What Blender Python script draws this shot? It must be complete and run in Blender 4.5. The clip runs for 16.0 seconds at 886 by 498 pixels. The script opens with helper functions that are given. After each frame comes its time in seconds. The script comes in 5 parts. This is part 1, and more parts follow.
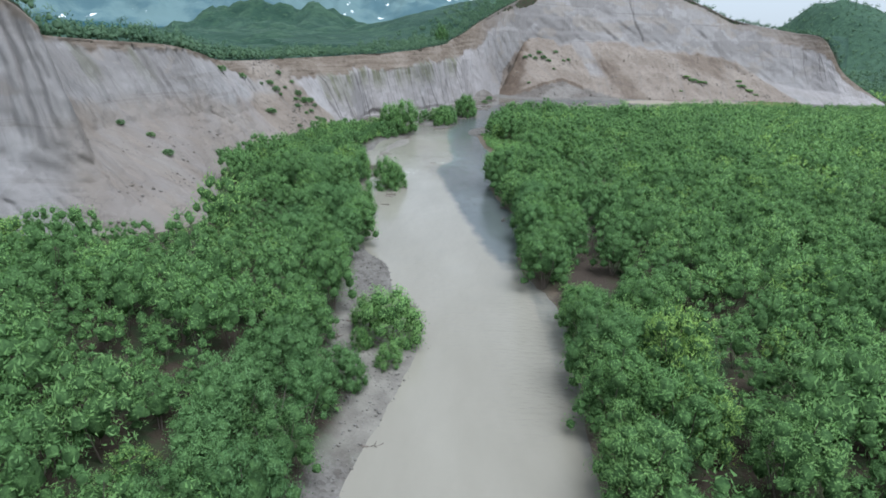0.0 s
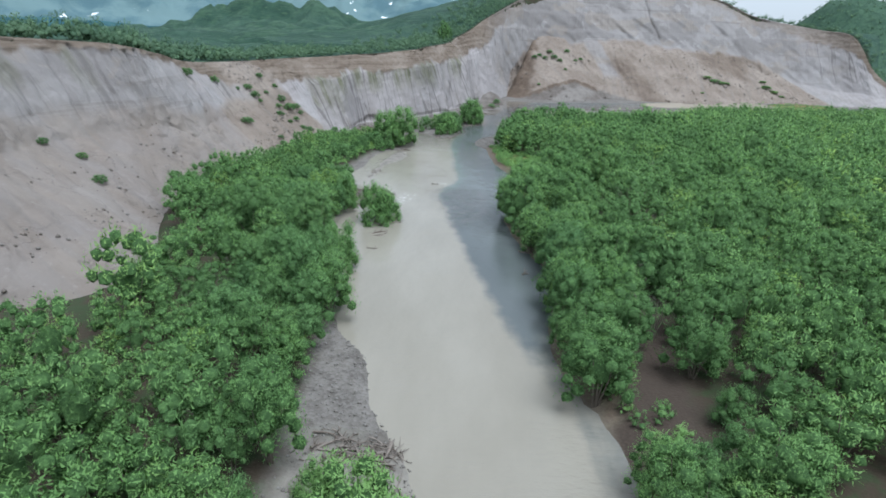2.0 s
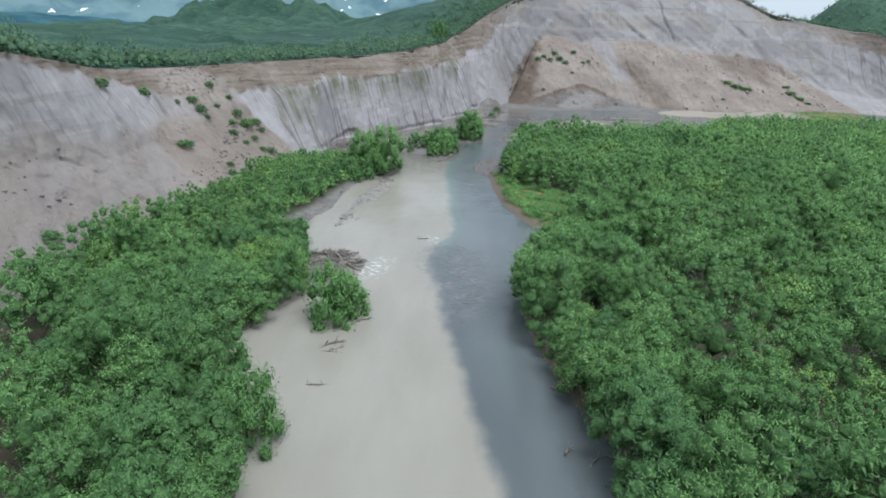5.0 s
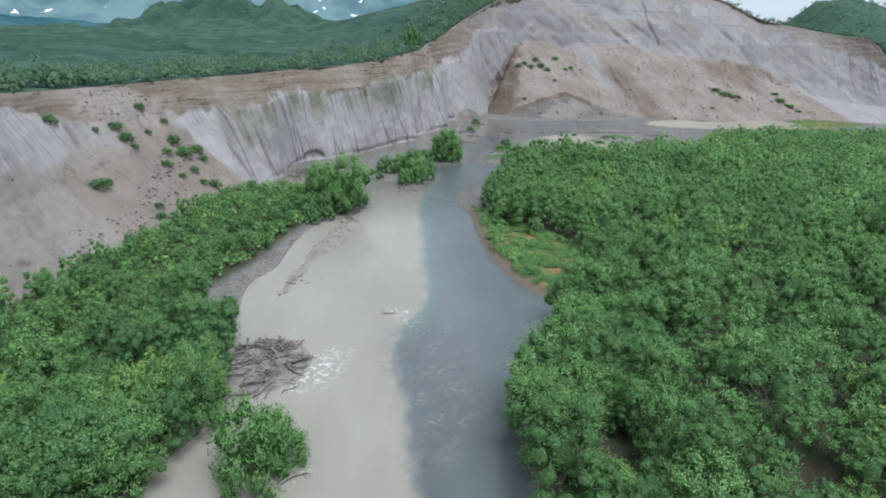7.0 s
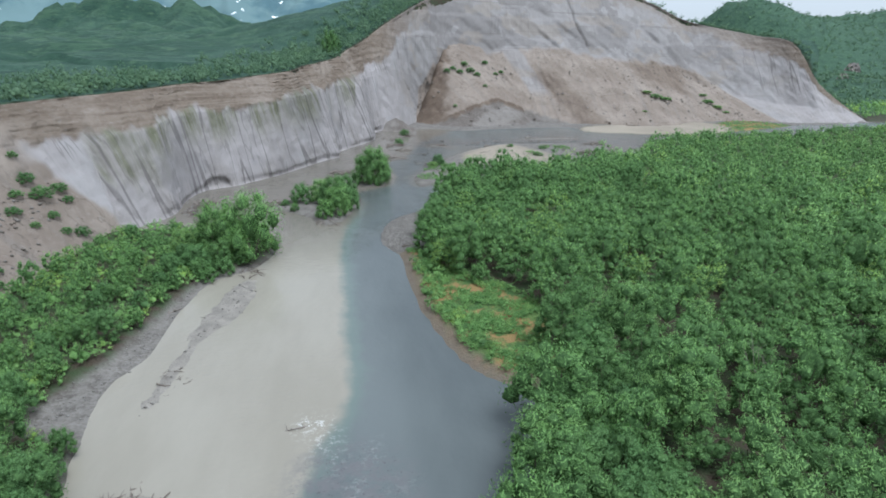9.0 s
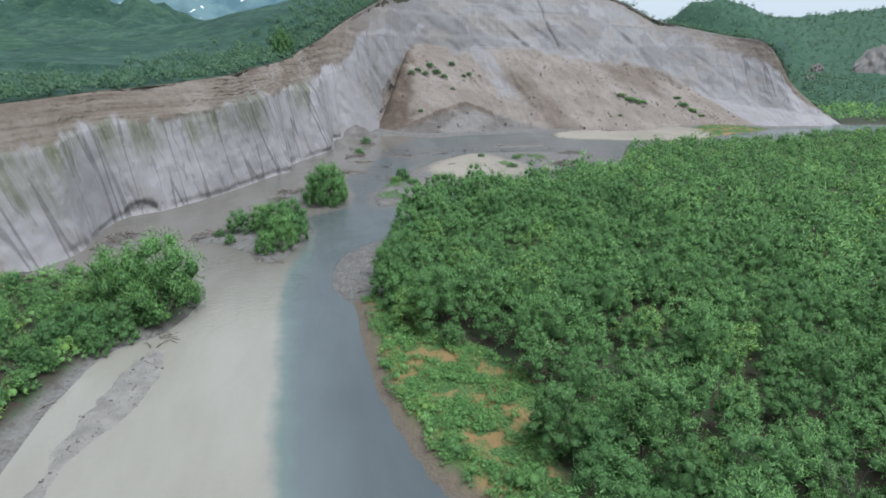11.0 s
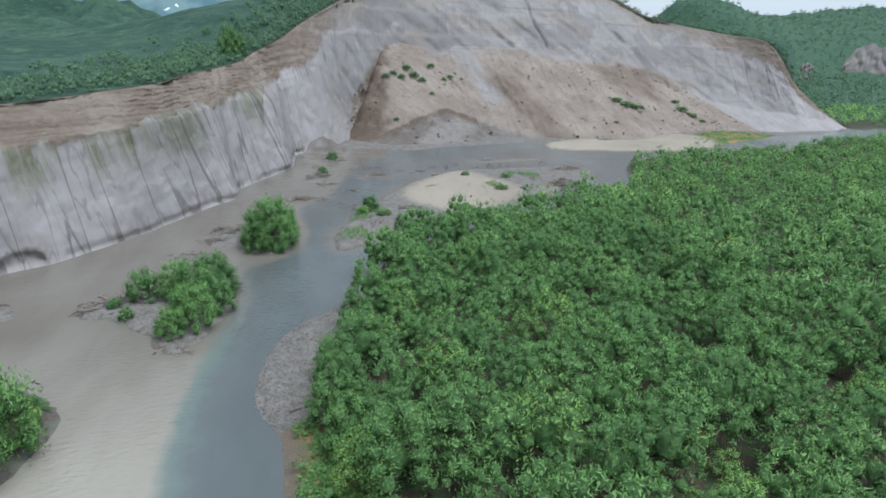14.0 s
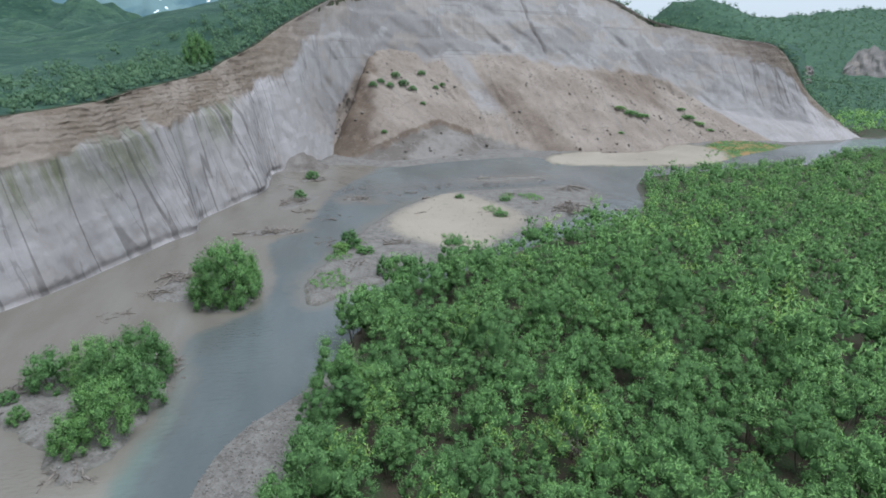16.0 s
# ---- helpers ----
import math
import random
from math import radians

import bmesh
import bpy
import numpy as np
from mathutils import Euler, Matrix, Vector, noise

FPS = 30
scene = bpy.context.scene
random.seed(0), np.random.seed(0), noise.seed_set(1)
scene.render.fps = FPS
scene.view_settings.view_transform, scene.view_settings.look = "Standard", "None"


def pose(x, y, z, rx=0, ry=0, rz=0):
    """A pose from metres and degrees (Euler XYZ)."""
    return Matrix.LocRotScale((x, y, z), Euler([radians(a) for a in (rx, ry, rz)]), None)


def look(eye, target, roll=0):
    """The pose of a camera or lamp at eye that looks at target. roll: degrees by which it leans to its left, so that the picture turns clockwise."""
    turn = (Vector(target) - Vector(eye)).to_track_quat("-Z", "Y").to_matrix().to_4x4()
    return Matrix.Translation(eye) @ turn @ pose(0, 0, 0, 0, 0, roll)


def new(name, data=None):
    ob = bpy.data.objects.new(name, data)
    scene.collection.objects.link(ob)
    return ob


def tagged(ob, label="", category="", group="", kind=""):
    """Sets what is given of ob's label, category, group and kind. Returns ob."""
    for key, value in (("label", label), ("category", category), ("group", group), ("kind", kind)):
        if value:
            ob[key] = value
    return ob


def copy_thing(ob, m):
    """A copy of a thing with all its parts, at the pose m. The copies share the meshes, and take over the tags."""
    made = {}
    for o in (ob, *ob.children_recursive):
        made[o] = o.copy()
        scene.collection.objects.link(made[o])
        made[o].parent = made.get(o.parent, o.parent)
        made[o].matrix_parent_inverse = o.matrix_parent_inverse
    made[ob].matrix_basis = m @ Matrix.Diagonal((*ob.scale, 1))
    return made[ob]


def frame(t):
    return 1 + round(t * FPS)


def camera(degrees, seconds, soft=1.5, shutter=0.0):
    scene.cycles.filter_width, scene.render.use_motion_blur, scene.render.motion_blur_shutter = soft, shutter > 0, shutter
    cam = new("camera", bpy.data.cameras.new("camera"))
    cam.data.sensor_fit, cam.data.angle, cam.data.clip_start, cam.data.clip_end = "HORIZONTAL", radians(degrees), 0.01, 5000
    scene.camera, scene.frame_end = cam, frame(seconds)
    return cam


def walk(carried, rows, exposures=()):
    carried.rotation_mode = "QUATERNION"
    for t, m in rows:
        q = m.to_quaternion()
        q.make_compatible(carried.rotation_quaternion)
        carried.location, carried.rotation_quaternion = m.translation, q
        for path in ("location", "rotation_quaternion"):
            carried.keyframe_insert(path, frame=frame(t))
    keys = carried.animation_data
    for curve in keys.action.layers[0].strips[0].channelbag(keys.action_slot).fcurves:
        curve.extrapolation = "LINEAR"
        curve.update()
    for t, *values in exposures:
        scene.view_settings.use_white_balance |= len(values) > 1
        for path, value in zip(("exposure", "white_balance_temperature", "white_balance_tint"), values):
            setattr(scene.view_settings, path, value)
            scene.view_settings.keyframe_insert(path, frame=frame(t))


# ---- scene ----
cam = camera(73.2, 16.0, soft=1.7)
PATH = [
    (0, (1.439, 1.821, 29.91), (1.439, 3.712, 29.258), 2.2),
    (0.5, (1.33, 8.747, 29.8), (1.325, 10.638, 29.146), 2.2),
    (1, (1.244, 15.672, 29.734), (1.236, 17.563, 29.081), 2.2),
    (1.5, (1.236, 22.277, 29.673), (1.225, 24.167, 29.019), 2.2),
    (2, (1.239, 28.741, 29.729), (1.227, 30.631, 29.074), 2.1),
    (2.5, (1.195, 34.849, 29.757), (1.181, 36.738, 29.1), 2.1),
    (3, (1.162, 40.94, 29.787), (1.152, 42.829, 29.129), 2.2),
    (3.5, (1.111, 46.903, 29.79), (1.106, 48.791, 29.131), 2.2),
    (4, (1.016, 53.227, 29.918), (1.016, 55.115, 29.258), 2.3),
    (6.5, (1.881, 81.998, 33.031), (1.902, 83.885, 32.369), 2.4),
    (7, (1.997, 87.726, 33.548), (2.071, 89.614, 32.891), 2.3),
    (7.5, (2.099, 93.155, 34.088), (2.271, 95.038, 33.435), 2.2),
    (8, (2.496, 98.509, 34.656), (2.739, 100.385, 34.008), 1.9),
    (8.5, (3.131, 103.393, 35.034), (3.399, 105.266, 34.386), 1.8),
    (9, (4.016, 108.278, 35.186), (4.306, 110.148, 34.539), 1.8),
    (11.5, (8.72, 132.926, 35.785), (9.13, 134.774, 35.139), 1.9),
    (12, (9.81, 137.869, 35.85), (10.231, 139.715, 35.205), 1.8),
    (12.5, (10.968, 142.701, 35.894), (11.398, 144.544, 35.247), 1.9),
    (13, (12.259, 147.543, 35.986), (12.695, 149.385, 35.34), 1.8),
    (13.5, (13.504, 152.187, 36.052), (13.946, 154.027, 35.405), 1.9),
    (14, (14.829, 156.929, 36.207), (15.277, 158.767, 35.559), 1.9),
    (14.5, (15.953, 161.613, 36.474), (16.407, 163.45, 35.827), 2.0),
    (15, (17.137, 166.476, 36.964), (17.595, 168.313, 36.32), 1.9),
    (15.5, (18.288, 171.265, 37.401), (18.751, 173.102, 36.759), 1.8),
    (16, (19.69, 176.241, 37.706), (20.159, 178.076, 37.064), 1.8),
]
walk(cam, [(t, look(eye, target, roll)) for t, eye, target, roll in PATH],
     [(0.0, 0.50, 5640.0, 6.0), (16.0, 0.50, 5640.0, 6.0)])

# ---- sky and sun: a bright, even overcast ----
world = bpy.data.worlds.new("overcast_sky")
scene.world = world
world.use_nodes = True
wt = world.node_tree
sky = wt.nodes.new("ShaderNodeTexSky")
sky.sky_type = "NISHITA"
sky.sun_disc = False
sky.sun_elevation, sky.sun_rotation = radians(68), radians(140)
sky.air_density, sky.dust_density, sky.ozone_density = 1.0, 2.0, 1.0
grey = wt.nodes.new("ShaderNodeHueSaturation")
grey.inputs["Saturation"].default_value = 0.30
wt.links.new(sky.outputs["Color"], grey.inputs["Color"])
cloud = wt.nodes.new("ShaderNodeMix")                 # an even layer of white cloud over the clear sky
cloud.data_type = "RGBA"
cloud.inputs[0].default_value = 0.6
cloud.inputs[7].default_value = (4.5, 4.7, 4.9, 1)
wt.links.new(grey.outputs["Color"], cloud.inputs[6])
wt.links.new(cloud.outputs[2], wt.nodes["Background"].inputs["Color"])
wt.nodes["Background"].inputs["Strength"].default_value = 0.125
sun_data = bpy.data.lights.new("sun", "SUN")
sun_data.energy, sun_data.angle, sun_data.color = 2.6, radians(40), (1.0, 0.985, 0.96)
sun = new("sun", sun_data)
sun.matrix_world = look((0, 0, 300), (-60 * math.sin(radians(140)), -60 * math.cos(radians(140)), 300 - 60 * math.tan(radians(68))))


# ---- materials ----
class Nodes:
    """A few short cuts for writing node materials."""

    def __init__(self, name, roughness=0.9, specular=0.3):
        self.mat = bpy.data.materials.new(name)
        self.mat.use_nodes = True
        self.tree = self.mat.node_tree
        self.shader = self.tree.nodes["Principled BSDF"]
        self.shader.inputs["Roughness"].default_value = roughness
        self.shader.inputs["Specular IOR Level"].default_value = specular

    def add(self, kind, **inputs):
        node = self.tree.nodes.new(kind)
        for key, value in inputs.items():
            self.plug(node.inputs[key.replace("_", " ")], value)
        return node

    def plug(self, socket, value):
        if isinstance(value, bpy.types.NodeSocket):
            self.tree.links.new(value, socket)
        elif isinstance(value, tuple) and len(value) == 3 and socket.type == "RGBA":
            socket.default_value = (*value, 1)
        else:
            socket.default_value = value

    def place(self, sx=1.0, sy=1.0, sz=1.0):
        geo = self.add("ShaderNodeNewGeometry")
        m = self.add("ShaderNodeMapping", Vector=geo.outputs["Position"])
        m.inputs["Scale"].default_value = (sx, sy, sz)
        return m.outputs[0]

    def uv(self, sx, sy):
        m = self.add("ShaderNodeMapping", Vector=self.add("ShaderNodeTexCoord").outputs["UV"])
        m.inputs["Scale"].default_value = (sx, sy, 1)
        return m.outputs[0]

    def noise(self, where, scale, detail=4.0, rough=0.55):
        return self.add("ShaderNodeTexNoise", Vector=where, Scale=scale, Detail=detail, Roughness=rough).outputs["Fac"]

    def ramp(self, value, low, high):
        n = self.add("ShaderNodeMapRange", Value=value)
        n.inputs["From Min"].default_value, n.inputs["From Max"].default_value = low, high
        n.interpolation_type = "SMOOTHSTEP"
        return n.outputs[0]

    def mix(self, factor, a, b, how="MIX"):
        n = self.tree.nodes.new("ShaderNodeMix")
        n.data_type, n.blend_type = "RGBA", how
        self.plug(n.inputs[0], factor)
        self.plug(n.inputs[6], a)
        self.plug(n.inputs[7], b)
        return n.outputs[2]

    def calc(self, how, a, b):
        n = self.tree.nodes.new("ShaderNodeMath")
        n.operation, n.use_clamp = how, False
        self.plug(n.inputs[0], a)
        self.plug(n.inputs[1], b)
        return n.outputs[0]

    def attr(self, name):
        n = self.tree.nodes.new("ShaderNodeAttribute")
        n.attribute_name = name
        return n.outputs["Fac"]

    def done(self, colour, height=None, strength=0.5, distance=0.1):
        self.plug(self.shader.inputs["Base Color"], colour)
        if height is not None:
            bump = self.add("ShaderNodeBump", Strength=strength, Distance=distance, Height=height)
            self.plug(self.shader.inputs["Normal"], bump.outputs[0])
        return self.mat


def leaf_material(name, dark, mid, light, yellow):
    n = Nodes(name, 0.6, 0.25)
    island = n.add("ShaderNodeNewGeometry").outputs["Random Per Island"]
    own = n.calc("FRACT", n.calc("ADD", n.attr("tint"), n.calc("MULTIPLY", n.add("ShaderNodeObjectInfo").outputs["Random"], 7.13)), 0.0)
    other = n.calc("FRACT", n.calc("MULTIPLY", own, 17.3), 0.0)
    third = n.calc("FRACT", n.calc("MULTIPLY", own, 41.7), 0.0)
    stand = n.noise(n.place(), 0.10, 3.0)
    c = n.mix(n.ramp(n.calc("ADD", n.calc("MULTIPLY", stand, 0.5), n.calc("MULTIPLY", own, 0.5)), 0.28, 0.70), dark, mid)
    c = n.mix(n.calc("MULTIPLY", n.ramp(other, 0.55, 1.0), 0.5), c, light)
    c = n.mix(n.calc("MULTIPLY", n.ramp(third, 0.88, 0.98), 0.8), c, yellow)
    bough = n.noise(n.place(), 0.75, 2.0)
    c = n.mix(n.calc("MULTIPLY", n.ramp(bough, 0.5, 0.7), 0.35), c, light)
    c = n.mix(n.calc("MULTIPLY", n.ramp(bough, 0.5, 0.32), 0.35), c, dark)
    c = n.mix(n.calc("MULTIPLY", island, 0.16), c, light)
    n.plug(n.shader.inputs["Base Color"], c)
    thin = n.add("ShaderNodeBsdfTranslucent", Color=c)
    both = n.add("ShaderNodeMixShader")
    both.inputs[0].default_value = 0.36
    n.tree.links.new(n.shader.outputs[0], both.inputs[1])
    n.tree.links.new(thin.outputs[0], both.inputs[2])
    n.tree.links.new(both.outputs[0], n.tree.nodes["Material Output"].inputs["Surface"])
    return n.mat


LEAF = leaf_material("willow_leaves", (0.090, 0.182, 0.062), (0.176, 0.326, 0.099), (0.300, 0.486, 0.158), (0.318, 0.468, 0.098))
LEAF_DARK = leaf_material("alder_leaves", (0.086, 0.178, 0.070), (0.126, 0.245, 0.086), (0.198, 0.345, 0.122), (0.15, 0.27, 0.085))
LEAF_LIGHT = leaf_material("young_willow_leaves", (0.125, 0.25, 0.080), (0.170, 0.315, 0.095), (0.26, 0.42, 0.14), (0.24, 0.37, 0.10))
LEAF_SCRUB = leaf_material("scrub_leaves", (0.072, 0.138, 0.078), (0.104, 0.182, 0.098), (0.172, 0.268, 0.150), (0.14, 0.23, 0.11))


def bark_material():
    n = Nodes("bark", 0.9)
    v = n.noise(n.place(6, 6, 1.5), 1.0, 5.0)
    return n.done(n.mix(v, (0.07, 0.055, 0.042), (0.20, 0.17, 0.14)), v, 0.6, 0.05)


def driftwood_material():
    n = Nodes("driftwood", 0.85)
    v = n.noise(n.place(3, 3, 9), 1.2, 5.0)
    rnd = n.add("ShaderNodeObjectInfo").outputs["Random"]
    c = n.mix(v, (0.075, 0.060, 0.050), (0.22, 0.18, 0.15))
    return n.done(n.mix(n.calc("MULTIPLY", rnd, 0.5), c, (0.30, 0.27, 0.24)), v, 0.6, 0.04)


def ground_material():
    n = Nodes("valley_ground", 0.92)
    p = n.place()
    big, mid_n, fine = n.noise(p, 0.05, 5.0), n.noise(p, 0.5, 5.0), n.noise(p, 4.0, 4.0)
    c = n.mix(n.ramp(mid_n, 0.4, 0.62), (0.050, 0.038, 0.026), (0.036, 0.052, 0.022))
    # Turf and grove are set bluer: haze over the hills put into the colour.
    turf = n.mix(n.ramp(big, 0.35, 0.65), (0.031, 0.066, 0.047), (0.046, 0.089, 0.060))
    turf = n.mix(n.ramp(n.noise(p, 0.016, 8.0, 0.68), 0.47, 0.56), turf, (0.026, 0.062, 0.039))
    turf = n.mix(n.calc("MULTIPLY", n.ramp(n.noise(p, 0.22, 6.0, 0.75), 0.5, 0.62), 0.75), turf, (0.020, 0.052, 0.034))
    # Shaded hollows and lit crests, painted into the turf by curvature.
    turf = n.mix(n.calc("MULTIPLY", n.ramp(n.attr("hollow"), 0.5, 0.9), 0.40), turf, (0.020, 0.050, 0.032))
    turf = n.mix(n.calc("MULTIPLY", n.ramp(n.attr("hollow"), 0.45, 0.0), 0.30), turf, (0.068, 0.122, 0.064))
    turf = n.mix(n.calc("MULTIPLY", n.ramp(n.noise(n.place(1, 1, 2.5), 0.075, 9.0, 0.82), 0.50, 0.57), 0.75), turf, (0.015, 0.040, 0.028))
    turf = n.mix(n.calc("MULTIPLY", n.ramp(n.noise(n.place(1, 1, 2.5), 0.11, 9.0, 0.80), 0.54, 0.62), 0.6), turf, (0.078, 0.130, 0.072))
    grove = n.mix(n.ramp(n.noise(p, 0.16, 5.0, 0.75), 0.42, 0.60), (0.054, 0.104, 0.060), (0.032, 0.068, 0.043))
    turf = n.mix(n.attr("grove"), turf, grove)
    c = n.mix(n.attr("turf"), c, turf)
    herb = n.mix(n.ramp(mid_n, 0.38, 0.6), (0.060, 0.125, 0.032), (0.110, 0.165, 0.045))
    herb = n.mix(n.calc("MULTIPLY", n.ramp(fine, 0.42, 0.58), 0.85), herb, (0.030, 0.062, 0.020))
    herb = n.mix(n.calc("MULTIPLY", n.ramp(n.noise(p, 0.22, 6.0, 0.7), 0.48, 0.58), 0.85), herb, (0.25, 0.15, 0.065))
    c = n.mix(n.attr("herb"), c, herb)
    sand = n.mix(n.ramp(big, 0.3, 0.7), (0.240, 0.207, 0.164), (0.305, 0.266, 0.213))
    sand = n.mix(n.calc("MULTIPLY", fine, 0.35), sand, (0.22, 0.18, 0.14))
    stone = n.add("ShaderNodeTexVoronoi", Vector=p, Scale=3.2)
    gravel = n.mix(n.ramp(mid_n, 0.35, 0.65), (0.092, 0.081, 0.071), (0.150, 0.135, 0.120))
    gravel = n.mix(n.calc("MULTIPLY", n.add("ShaderNodeSeparateColor", Color=stone.outputs["Color"]).outputs[0], 0.45), gravel, (0.24, 0.225, 0.21))
    c = n.mix(n.attr("gravel"), c, gravel)
    silt = n.mix(n.ramp(mid_n, 0.3, 0.7), (0.172, 0.156, 0.138), (0.250, 0.228, 0.200))
    c = n.mix(n.attr("silt"), c, silt)
    c = n.mix(n.calc("MULTIPLY", n.attr("sand"), n.ramp(n.calc("ADD", n.noise(p, 0.35, 6.0, 0.65), n.calc("MULTIPLY", n.attr("sand"), 0.25)), 0.46, 0.66)), c, sand)
    c = n.mix(n.attr("earth"), c, n.mix(fine, (0.10, 0.072, 0.050), (0.19, 0.145, 0.105)))
    c = n.mix(n.attr("mire"), c, n.mix(fine, (0.038, 0.028, 0.022), (0.075, 0.056, 0.043)))
    brush = n.calc("MULTIPLY", n.calc("MULTIPLY", n.attr("turf"), n.noise(p, 0.24, 5.0, 0.7)), 22.0)
    return n.done(c, n.calc("ADD", brush, n.calc("ADD", fine, stone.outputs["Distance"])), 0.5, 0.12)


def cliff_material():
    n = Nodes("ash_cliff", 0.95, 0.15)
    p = n.place()
    streak = n.noise(n.uv(0.30, 0.035), 1.0, 7.0, 0.68)
    thin = n.noise(n.uv(1.6, 0.09), 1.0, 4.0, 0.6)
    blotch = n.noise(p, 0.075, 6.0, 0.62)
    bloom = n.noise(n.uv(0.075, 0.045), 1.0, 7.0, 0.6)
    fine = n.noise(p, 1.4, 6.0, 0.65)
    grain = n.noise(p, 0.85, 10.0, 0.80)
    face = n.mix(n.ramp(streak, 0.36, 0.64), (0.296, 0.271, 0.266), (0.345, 0.317, 0.311))
    face = n.mix(n.calc("MULTIPLY", n.ramp(thin, 0.55, 0.75), 0.22), face, (0.150, 0.139, 0.136))
    face = n.mix(n.calc("MULTIPLY", n.ramp(blotch, 0.50, 0.62), 0.40), face, (0.236, 0.212, 0.192))
    face = n.mix(n.calc("MULTIPLY", n.ramp(n.noise(p, 0.04, 5.0, 0.5), 0.57, 0.61), 0.35), face, (0.185, 0.176, 0.178))
    face = n.mix(n.calc("MULTIPLY", n.ramp(bloom, 0.56, 0.60), 0.5), face, (0.318, 0.303, 0.300))
    plain = n.mix(n.ramp(n.noise(n.place(1, 1, 1.4), 0.030, 7.0, 0.55), 0.47, 0.51), (0.190, 0.175, 0.168), (0.245, 0.228, 0.220))
    plain = n.mix(n.calc("MULTIPLY", n.ramp(n.noise(n.place(1, 1, 0.6), 0.055, 8.0, 0.6), 0.57, 0.61), 0.6), plain, (0.310, 0.294, 0.289))
    plain = n.mix(n.calc("MULTIPLY", n.ramp(n.noise(n.uv(0.012, 0.35), 1.0, 5.0, 0.6), 0.60, 0.64), 0.5), plain, (0.140, 0.122, 0.110))
    plain = n.mix(n.calc("MULTIPLY", n.ramp(n.noise(n.place(1, 1, 1.6), 0.042, 6.0, 0.6), 0.54, 0.57), 0.6), plain, (0.236, 0.202, 0.170))
    face = n.mix(n.calc("MULTIPLY", n.attr("great"), 0.85), face, plain)
    face = n.mix(n.calc("MULTIPLY", n.attr("moss"), n.ramp(streak, 0.36, 0.60)), face, (0.142, 0.142, 0.092))
    crack = n.calc("ABSOLUTE", n.calc("SUBTRACT", n.noise(n.uv(0.12, 0.008), 1.0, 2.0, 0.5), 0.5), 0.0)
    faint = n.calc("ABSOLUTE", n.calc("SUBTRACT", n.noise(n.uv(0.11, 0.016), 1.0, 4.0, 0.6), 0.47), 0.0)
    face = n.mix(n.calc("MULTIPLY", n.ramp(crack, 0.013, 0.003), n.calc("MULTIPLY", n.attr("flute"), 0.55)), face, (0.085, 0.076, 0.070))
    face = n.mix(n.calc("MULTIPLY", n.ramp(faint, 0.010, 0.003), n.calc("MULTIPLY", n.attr("flute"), 0.35)), face, (0.100, 0.090, 0.084))
    bands = n.noise(n.uv(0.05, 0.60), 1.0, 9.0, 0.68)
    strata = n.mix(n.ramp(bands, 0.38, 0.62), (0.140, 0.108, 0.083), (0.194, 0.157, 0.126))
    strata = n.mix(n.calc("MULTIPLY", n.ramp(n.noise(n.uv(0.03, 1.1), 1.0, 5.0, 0.6), 0.58, 0.63), 0.65), strata, (0.115, 0.086, 0.066))
    strata = n.mix(n.calc("MULTIPLY", n.ramp(blotch, 0.48, 0.68), 0.6), strata, (0.275, 0.232, 0.196))
    c = n.mix(n.attr("strata"), face, strata)
    scree = n.mix(n.ramp(blotch, 0.35, 0.68), (0.206, 0.167, 0.138), (0.272, 0.229, 0.194))
    scree = n.mix(n.calc("MULTIPLY", n.ramp(streak, 0.5, 0.68), 0.6), scree, (0.190, 0.166, 0.148))
    scree = n.mix(n.calc("MULTIPLY", n.ramp(n.noise(p, 0.22, 5.0, 0.7), 0.58, 0.72), 0.55), scree, (0.142, 0.113, 0.092))
    runnel = n.calc("ABSOLUTE", n.calc("SUBTRACT", n.noise(n.place(1, 1, 0.8), 0.07, 5.0, 0.6), 0.5), 0.0)
    scree = n.mix(n.calc("MULTIPLY", n.ramp(runnel, 0.010, 0.002), 0.45), scree, (0.105, 0.085, 0.070))
    c = n.mix(n.attr("scree"), c, scree)
    c = n.mix(n.attr("toe"), c, n.mix(n.ramp(blotch, 0.42, 0.60), (0.128, 0.110, 0.097), (0.205, 0.185, 0.168)))
    c = n.mix(n.attr("dark"), c, n.mix(n.ramp(blotch, 0.3, 0.7), (0.085, 0.060, 0.044), (0.145, 0.108, 0.080)))
    # Shade in the rill beds and the fissure, painted into the colour.
    c = n.mix(n.calc("MULTIPLY", n.attr("groove_shade"), 0.3), c, (0.095, 0.086, 0.080))
    c = n.mix(n.calc("MULTIPLY", n.ramp(grain, 0.54, 0.70), 0.22), c, (0.145, 0.130, 0.120))
    c = n.mix(n.calc("MULTIPLY", n.ramp(grain, 0.48, 0.32), 0.28), c, (0.37, 0.345, 0.325))
    h = n.calc("ADD", n.calc("MULTIPLY", grain, 2.0), n.calc("MULTIPLY", thin, 0.3))
    return n.done(c, h, 0.55, 0.6)


